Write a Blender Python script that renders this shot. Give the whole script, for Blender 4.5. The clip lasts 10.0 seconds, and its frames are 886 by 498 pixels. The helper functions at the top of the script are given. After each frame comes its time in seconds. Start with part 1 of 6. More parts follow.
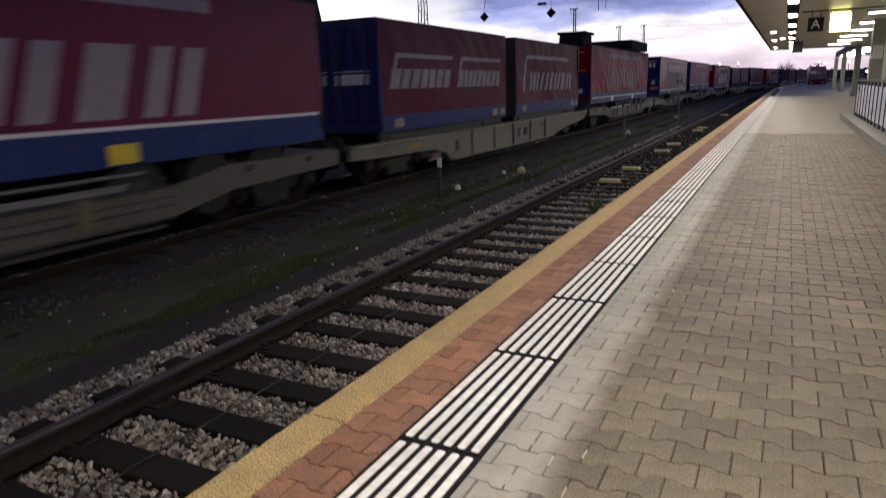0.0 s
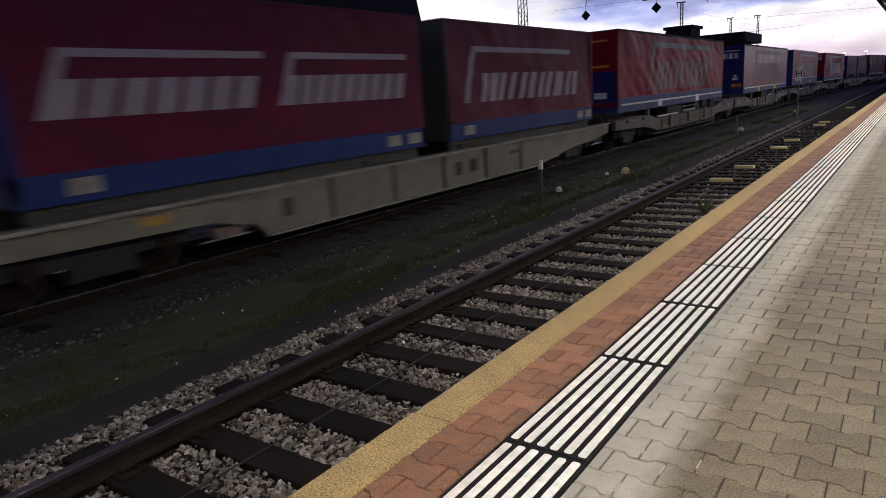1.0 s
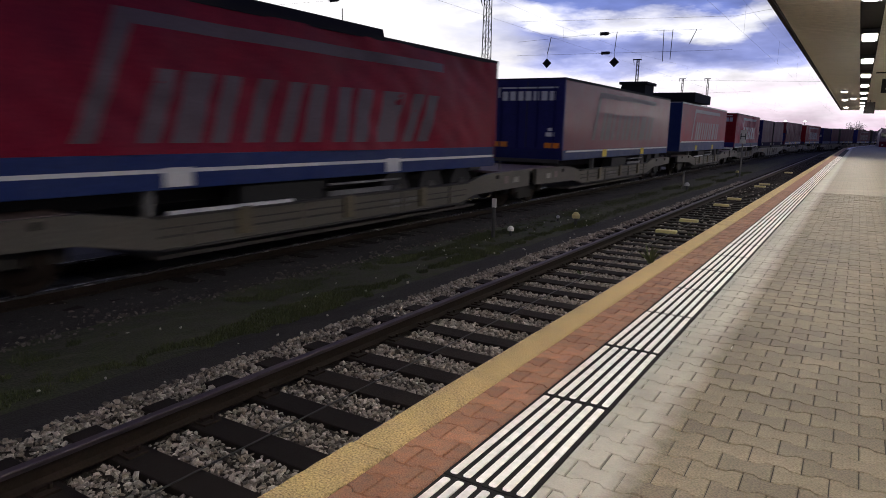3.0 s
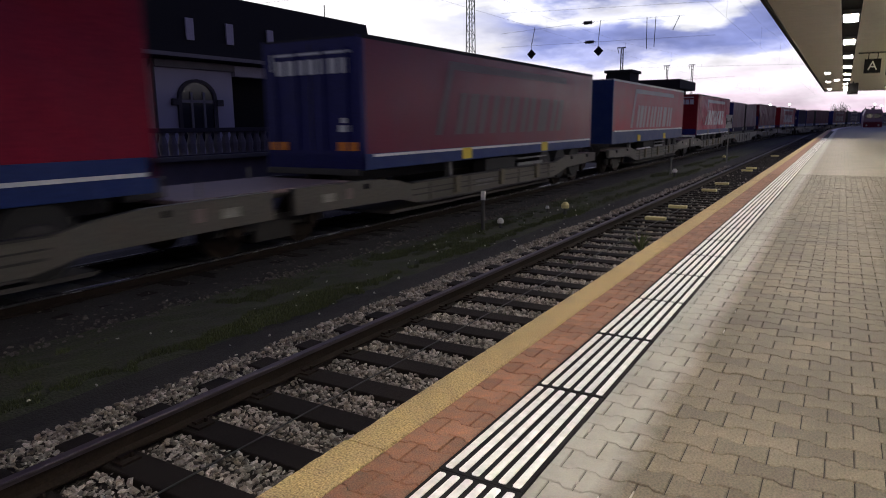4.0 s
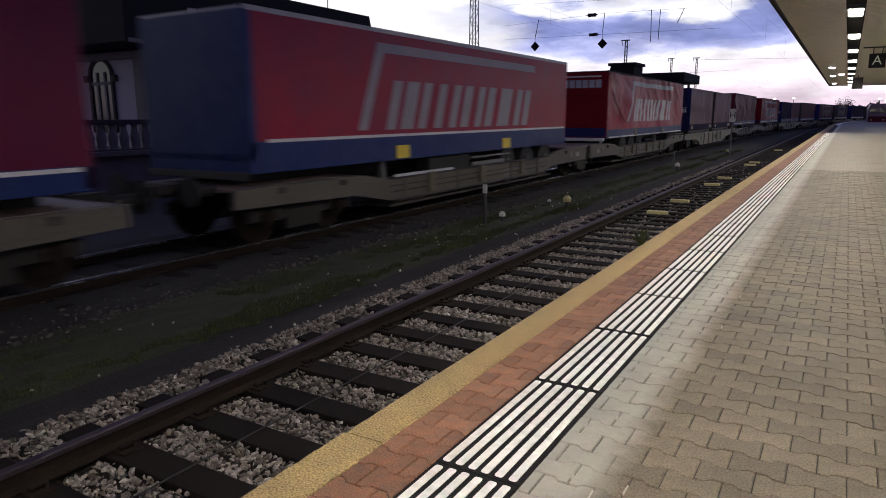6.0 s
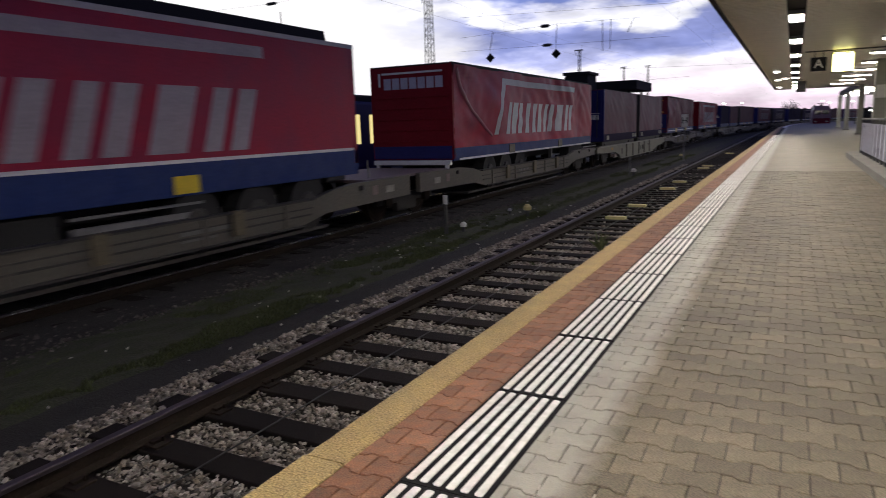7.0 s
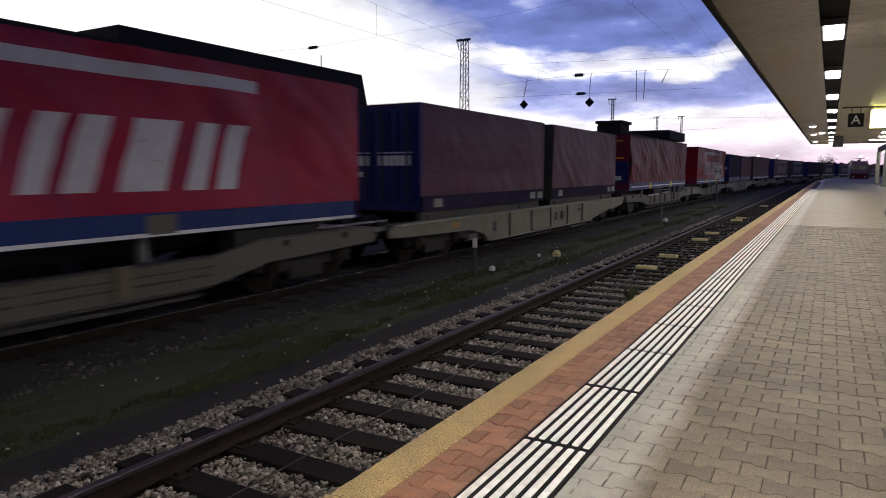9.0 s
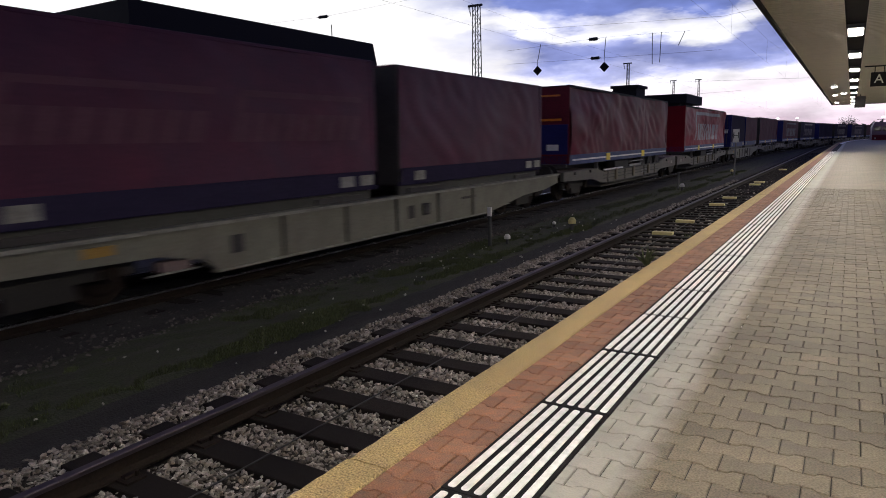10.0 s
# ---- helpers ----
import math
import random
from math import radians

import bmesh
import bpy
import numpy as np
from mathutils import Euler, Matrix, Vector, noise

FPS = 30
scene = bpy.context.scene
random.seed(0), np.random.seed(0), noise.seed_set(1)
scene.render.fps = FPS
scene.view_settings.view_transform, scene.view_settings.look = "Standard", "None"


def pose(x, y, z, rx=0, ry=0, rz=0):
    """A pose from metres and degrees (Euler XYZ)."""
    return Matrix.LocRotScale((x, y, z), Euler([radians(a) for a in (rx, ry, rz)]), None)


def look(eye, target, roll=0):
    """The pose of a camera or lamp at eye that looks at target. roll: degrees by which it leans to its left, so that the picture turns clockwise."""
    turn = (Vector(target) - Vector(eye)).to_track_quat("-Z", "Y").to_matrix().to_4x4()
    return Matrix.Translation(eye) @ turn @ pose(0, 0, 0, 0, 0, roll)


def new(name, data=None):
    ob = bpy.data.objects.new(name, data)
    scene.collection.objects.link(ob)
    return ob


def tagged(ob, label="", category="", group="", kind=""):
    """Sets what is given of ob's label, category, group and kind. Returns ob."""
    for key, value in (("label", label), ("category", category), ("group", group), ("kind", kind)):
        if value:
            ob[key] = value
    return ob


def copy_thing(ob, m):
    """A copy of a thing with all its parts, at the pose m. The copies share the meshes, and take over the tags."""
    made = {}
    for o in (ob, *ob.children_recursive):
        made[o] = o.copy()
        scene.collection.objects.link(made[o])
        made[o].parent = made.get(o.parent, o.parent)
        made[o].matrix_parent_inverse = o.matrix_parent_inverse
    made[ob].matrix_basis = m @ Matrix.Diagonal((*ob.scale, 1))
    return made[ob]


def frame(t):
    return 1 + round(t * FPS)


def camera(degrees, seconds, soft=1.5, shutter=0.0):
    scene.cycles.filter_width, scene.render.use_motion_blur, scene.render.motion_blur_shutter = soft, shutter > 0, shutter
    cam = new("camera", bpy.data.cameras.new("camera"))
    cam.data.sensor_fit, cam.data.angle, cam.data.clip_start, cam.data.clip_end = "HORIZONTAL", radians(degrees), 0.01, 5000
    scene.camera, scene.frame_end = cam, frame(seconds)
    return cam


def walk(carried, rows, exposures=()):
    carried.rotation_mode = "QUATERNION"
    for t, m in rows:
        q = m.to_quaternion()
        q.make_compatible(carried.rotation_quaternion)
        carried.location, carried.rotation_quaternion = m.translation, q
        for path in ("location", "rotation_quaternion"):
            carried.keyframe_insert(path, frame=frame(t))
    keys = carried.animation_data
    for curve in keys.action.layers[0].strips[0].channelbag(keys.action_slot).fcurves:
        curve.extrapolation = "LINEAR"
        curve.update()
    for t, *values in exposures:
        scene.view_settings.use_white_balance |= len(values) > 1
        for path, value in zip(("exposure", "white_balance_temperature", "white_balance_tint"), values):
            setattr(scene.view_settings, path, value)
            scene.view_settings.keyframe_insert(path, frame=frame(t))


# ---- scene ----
cam = camera(67.4, 10.0, soft=0.9, shutter=0.6)
PATH = [
    (0, (1.714, -3.082, 1.376), (0.823, -1.354, 0.906), -1.8),
    (0.3, (1.727, -3.084, 1.383), (0.795, -1.36, 0.985), -2.7),
    (0.5, (1.701, -3.089, 1.374), (0.696, -1.408, 0.971), -2.6),
    (0.7, (1.697, -3.119, 1.368), (0.623, -1.491, 0.924), -2.5),
    (1, (1.7, -3.108, 1.378), (0.553, -1.532, 0.931), -3.8),
    (1.2, (1.733, -3.1, 1.374), (0.628, -1.495, 0.924), -2.5),
    (1.5, (1.73, -3.094, 1.365), (0.763, -1.396, 0.939), -2.0),
    (1.7, (1.76, -3.106, 1.361), (0.852, -1.376, 0.931), -1.9),
    (2, (1.728, -3.095, 1.362), (0.827, -1.363, 0.925), -1.5),
    (2.2, (1.717, -3.125, 1.342), (0.758, -1.434, 0.871), -1.8),
    (2.5, (1.709, -3.105, 1.376), (0.719, -1.417, 0.964), -0.6),
    (2.7, (1.685, -3.117, 1.364), (0.656, -1.443, 0.993), 1.1),
    (3.8, (1.683, -3.090, 1.360), (0.661, -1.404, 1.023), 0.7),
    (4, (1.682, -3.085, 1.352), (0.677, -1.396, 0.982), -0.6),
    (4.5, (1.705, -3.09, 1.376), (0.693, -1.408, 0.996), -1.6),
    (5, (1.701, -3.101, 1.384), (0.673, -1.427, 1.009), -1.1),
    (5.2, (1.698, -3.099, 1.375), (0.662, -1.426, 1.019), -1.6),
    (6.3, (1.717, -3.091, 1.367), (0.716, -1.407, 0.961), -0.0),
    (6.5, (1.727, -3.058, 1.353), (0.739, -1.364, 0.96), -1.5),
    (6.8, (1.733, -3.048, 1.366), (0.846, -1.292, 1.009), -1.7),
    (7, (1.705, -3.032, 1.356), (0.789, -1.291, 0.997), -1.8),
    (7.2, (1.691, -3.019, 1.378), (0.717, -1.307, 1.028), -0.6),
    (7.5, (1.699, -3.031, 1.385), (0.659, -1.343, 1.125), -0.7),
    (7.8, (1.702, -3.04, 1.387), (0.706, -1.322, 1.144), -0.2),
    (8, (1.707, -3.033, 1.373), (0.738, -1.295, 1.173), -1.4),
    (8.5, (1.724, -3.085, 1.364), (0.775, -1.338, 1.147), -0.0),
    (9, (1.716, -3.082, 1.377), (0.719, -1.364, 1.144), -0.0),
    (9.5, (1.717, -3.083, 1.356), (0.699, -1.386, 1.069), -0.8),
    (10, (1.712, -3.075, 1.359), (0.682, -1.391, 1.037), -1.1),
]
walk(cam, [(t, look(eye, target, roll)) for t, eye, target, roll in PATH])
scene.view_settings.exposure = 0.0

# ------------------------------------------------------------------ numbers of the place
RAIL_Z = -0.76          # top of the rails; the platform's surface is z = 0
GROUND = -0.95
TRAIN_X = -7.67         # middle of the goods train's track
NEAR_TOP = -0.73        # top of the platform track's rails
NEAR_X = -1.73          # middle of the empty track along the platform
SPEED = 9.75            # metres a second, towards the camera
CURVE, RADIUS = 60.0, 630.0


def along(s, off=0.0, start=CURVE, radius=RADIUS, mid=TRAIN_X):
    """The place and the heading at s metres along a track that is straight at first and then bends to the right."""
    if s <= start:
        return mid + off, s, 0.0
    a = (s - start) / radius
    return mid + radius - (radius - off) * math.cos(a), start + (radius - off) * math.sin(a), -math.degrees(a)


def near_line(s, off=0.0):
    return along(s, off, 95.0, 600.0, 0.0)


# ------------------------------------------------------------------ the dusk sky
def make_world():
    world = bpy.data.worlds.new("dusk_sky")
    scene.world = world
    world.use_nodes = True
    nt = world.node_tree
    nt.nodes.clear()
    N, L = nt.nodes.new, nt.links.new
    out, bg, tc = N("ShaderNodeOutputWorld"), N("ShaderNodeBackground"), N("ShaderNodeTexCoord")
    sep = N("ShaderNodeSeparateXYZ")
    L(tc.outputs["Generated"], sep.inputs[0])
    mp = N("ShaderNodeMapping")
    mp.inputs["Scale"].default_value = (2.9, 2.9, 9.5)
    mp.inputs["Rotation"].default_value = (0.0, 0.06, 0.0)
    L(tc.outputs["Generated"], mp.inputs[0])
    n1, n2 = N("ShaderNodeTexNoise"), N("ShaderNodeTexNoise")
    n1.inputs["Scale"].default_value, n1.inputs["Detail"].default_value, n1.inputs["Roughness"].default_value = 1.9, 8, 0.56
    n2.inputs["Scale"].default_value, n2.inputs["Detail"].default_value = 3.2, 6
    L(mp.outputs[0], n1.inputs["Vector"]), L(mp.outputs[0], n2.inputs["Vector"])

    def m(op, a, b=None, c=None, clamp=False):
        k = N("ShaderNodeMath")
        k.operation, k.use_clamp = op, clamp
        for i, v in enumerate((a, b, c)):
            if v is None:
                continue
            if isinstance(v, (int, float)):
                k.inputs[i].default_value = v
            else:
                L(v, k.inputs[i])
        return k.outputs[0]

    def ramp(fac, stops):
        r = N("ShaderNodeValToRGB")
        while len(r.color_ramp.elements) < len(stops):
            r.color_ramp.elements.new(0.5)
        for e, (pos, col) in zip(r.color_ramp.elements, stops):
            e.position, e.color = pos, (*col, 1)
        L(fac, r.inputs[0])
        return r.outputs[0]

    z = m("ADD", sep.outputs["Z"], m("MULTIPLY", m("SUBTRACT", n1.outputs["Fac"], 0.5), 0.12))
    cloud = ramp(z, [(0.0, (0.82, 0.58, 0.74)), (0.03, (1.06, 0.93, 1.03)), (0.08, (1.05, 1.02, 1.08)), (0.094, (0.50, 0.53, 0.86)),
                     (0.115, (0.23, 0.27, 0.57)), (0.138, (0.29, 0.33, 0.65)), (0.15, (1.0, 1.0, 1.05)), (0.165, (0.85, 0.85, 1.0)),
                     (0.18, (0.18, 0.235, 0.57)), (0.27, (0.125, 0.165, 0.45)), (0.5, (0.12, 0.13, 0.34)), (1.0, (0.042, 0.046, 0.125))])
    clear = ramp(sep.outputs["Z"], [(0.0, (0.95, 0.76, 0.91)), (0.05, (1, 0.97, 1)), (0.27, (1.0, 1.0, 1.0)), (0.38, (0.42, 0.44, 0.65)), (1.0, (0.04, 0.046, 0.10))])
    puff = N("ShaderNodeHueSaturation")
    L(cloud, puff.inputs["Color"]), L(m("MULTIPLY_ADD", n2.outputs["Fac"], 1.8, 0.1), puff.inputs["Value"])
    cloud = puff.outputs[0]
    gaps = m("MULTIPLY_ADD", n2.outputs["Fac"], 6.0, -3.6, clamp=True)
    mixg = N("ShaderNodeMix")
    mixg.data_type = "RGBA"
    L(m("MULTIPLY", gaps, 0.45), mixg.inputs[0]), L(cloud, mixg.inputs[6])
    mixg.inputs[7].default_value = (0.85, 0.86, 1.0, 1)
    # the bright side of the sky lies over the train; the clouds over the line ahead
    side = m("ADD", m("ADD", m("MULTIPLY_ADD", sep.outputs["X"], 7.0, 3.3), m("MULTIPLY", sep.outputs["Z"], 4.0)), m("MULTIPLY", m("SUBTRACT", n1.outputs["Fac"], 0.5), 1.6), clamp=True)
    mix = N("ShaderNodeMix")
    mix.data_type = "RGBA"
    L(side, mix.inputs[0]), L(clear, mix.inputs[6]), L(mixg.outputs[2], mix.inputs[7])
    L(mix.outputs[2], bg.inputs["Color"])
    # the evening glow: brightest over the train and the line ahead, darkest behind
    glow = m("ADD", m("MULTIPLY", sep.outputs["X"], -0.36), m("MULTIPLY_ADD", sep.outputs["Y"], 0.5, 0.6))
    L(m("MINIMUM", m("MAXIMUM", glow, 0.28), 1.05), bg.inputs["Strength"])
    L(bg.outputs[0], out.inputs["Surface"])


make_world()


# ------------------------------------------------------------------ materials
def mat(name, base, rough=0.6, metal=0.0, vary=0.25, scale=6.0, fine=60.0, bump=0.15, island=0.0, random_object=0.0, second=None, spread=0.5,
        emit=0.0, coat=0.0, stretch=(1, 1, 1), spec=0.5, dist=0.004, tint=None):
    """A surface with a base colour, stains at a coarse scale and grain at a fine one. second: the colour of the stains."""
    ma = bpy.data.materials.new(name)
    ma.use_nodes = True
    nt = ma.node_tree
    N, L = nt.nodes.new, nt.links.new
    b = nt.nodes["Principled BSDF"]
    b.inputs["Roughness"].default_value, b.inputs["Metallic"].default_value = rough, metal
    b.inputs["Coat Weight"].default_value = coat
    b.inputs["Specular IOR Level"].default_value = spec
    if tint:
        b.inputs["Specular Tint"].default_value = (*tint, 1)
    if emit:
        b.inputs["Base Color"].default_value = (*base, 1)
        b.inputs["Emission Color"].default_value = (*base, 1)
        b.inputs["Emission Strength"].default_value = emit
        return ma
    tc, mp = N("ShaderNodeTexCoord"), N("ShaderNodeMapping")
    mp.inputs["Scale"].default_value = stretch
    L(tc.outputs["Object"], mp.inputs[0])
    n1, n2 = N("ShaderNodeTexNoise"), N("ShaderNodeTexNoise")
    n1.inputs["Scale"].default_value, n1.inputs["Detail"].default_value, n1.inputs["Roughness"].default_value = scale, 5, 0.65
    n2.inputs["Scale"].default_value, n2.inputs["Detail"].default_value = fine, 3
    L(mp.outputs[0], n1.inputs["Vector"]), L(mp.outputs[0], n2.inputs["Vector"])
    r = N("ShaderNodeValToRGB")
    dark = second or tuple(c * (1 - vary) for c in base)
    r.color_ramp.elements[0].position, r.color_ramp.elements[1].position = 0.5 - spread * 0.4, 0.5 + spread * 0.4
    r.color_ramp.elements[0].color, r.color_ramp.elements[1].color = (*dark, 1), (*base, 1)
    L(n1.outputs["Fac"], r.inputs[0])
    col = r.outputs[0]

    def value(fac, low, high, edge=0.0):
        nonlocal col
        mr, h = N("ShaderNodeMapRange"), N("ShaderNodeHueSaturation")
        L(fac, mr.inputs[0])
        mr.inputs[1].default_value, mr.inputs[2].default_value = edge, 1 - edge
        mr.inputs[3].default_value, mr.inputs[4].default_value = low, high
        L(mr.outputs[0], h.inputs["Value"]), L(col, h.inputs["Color"])
        col = h.outputs[0]

    value(n2.outputs["Fac"], 1 - vary, 1 + vary, 0.25)
    if island:
        value(N("ShaderNodeNewGeometry").outputs["Random Per Island"], 1 - island, 1 + island)
    if random_object:
        value(N("ShaderNodeObjectInfo").outputs["Random"], 1 - random_object, 1 + random_object)
    L(col, b.inputs["Base Color"])
    if bump:
        bu = N("ShaderNodeBump")
        bu.inputs["Strength"].default_value, bu.inputs["Distance"].default_value = bump, dist
        L(n2.outputs["Fac"], bu.inputs["Height"]), L(bu.outputs[0], b.inputs["Normal"])
    rr = N("ShaderNodeMapRange")
    rr.inputs[3].default_value, rr.inputs[4].default_value = max(0.02, rough - 0.12), min(1, rough + 0.12)
    L(n1.outputs["Fac"], rr.inputs[0]), L(rr.outputs[0], b.inputs["Roughness"])
    return ma


def paving_mat(name, base, length, pitch):
    """Far paving: joints drawn by a brick pattern of the pavers' own size."""
    ma = mat(name, base, 0.62, vary=0.2, scale=0.8, fine=90, spec=0.4)
    nt = ma.node_tree
    N, L = nt.nodes.new, nt.links.new
    b = nt.nodes["Principled BSDF"]
    tc, br, mx = N("ShaderNodeTexCoord"), N("ShaderNodeTexBrick"), N("ShaderNodeMix")
    L(tc.outputs["Object"], br.inputs["Vector"])
    br.inputs["Scale"].default_value = 1.0
    br.inputs["Brick Width"].default_value, br.inputs["Row Height"].default_value, br.inputs["Mortar Size"].default_value = length, pitch, 0.005
    br.inputs["Color1"].default_value, br.inputs["Color2"].default_value, br.inputs["Mortar"].default_value = (0.92, 0.92, 0.92, 1), (1.07, 1.07, 1.07, 1), (0.55, 0.53, 0.5, 1)
    mx.data_type, mx.blend_type = "RGBA", "MULTIPLY"
    mx.inputs[0].default_value = 1.0
    L(b.inputs["Base Color"].links[0].from_socket, mx.inputs[6]), L(br.outputs["Color"], mx.inputs[7]), L(mx.outputs[2], b.inputs["Base Color"])
    return ma


def light_and_stains(ma, light, x0, x1, amount):
    """A paler zone along the platform's edge, its light painted into the colour; and broad stains."""
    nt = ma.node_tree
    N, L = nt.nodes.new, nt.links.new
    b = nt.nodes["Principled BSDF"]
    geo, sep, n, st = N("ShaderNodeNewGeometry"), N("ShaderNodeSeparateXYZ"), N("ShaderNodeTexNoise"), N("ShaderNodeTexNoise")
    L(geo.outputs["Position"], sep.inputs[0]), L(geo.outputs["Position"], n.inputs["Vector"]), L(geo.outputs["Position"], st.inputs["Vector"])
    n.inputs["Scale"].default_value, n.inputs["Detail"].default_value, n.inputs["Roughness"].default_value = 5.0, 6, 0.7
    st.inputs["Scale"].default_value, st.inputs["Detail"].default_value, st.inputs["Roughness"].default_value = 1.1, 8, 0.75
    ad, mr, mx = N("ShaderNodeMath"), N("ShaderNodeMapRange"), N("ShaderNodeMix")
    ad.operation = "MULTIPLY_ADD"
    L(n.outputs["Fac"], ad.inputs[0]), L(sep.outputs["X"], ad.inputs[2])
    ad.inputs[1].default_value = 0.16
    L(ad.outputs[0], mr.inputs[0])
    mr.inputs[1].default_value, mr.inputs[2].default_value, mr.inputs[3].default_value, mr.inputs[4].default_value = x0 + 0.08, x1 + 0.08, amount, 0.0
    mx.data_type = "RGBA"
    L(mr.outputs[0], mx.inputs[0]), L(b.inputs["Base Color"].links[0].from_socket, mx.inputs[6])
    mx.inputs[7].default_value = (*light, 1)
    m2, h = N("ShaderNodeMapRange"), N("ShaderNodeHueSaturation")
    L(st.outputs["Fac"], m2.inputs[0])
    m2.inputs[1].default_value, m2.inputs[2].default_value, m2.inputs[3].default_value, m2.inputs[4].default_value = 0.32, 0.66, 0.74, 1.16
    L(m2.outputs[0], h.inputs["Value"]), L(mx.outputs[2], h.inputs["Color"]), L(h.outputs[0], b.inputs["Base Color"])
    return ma


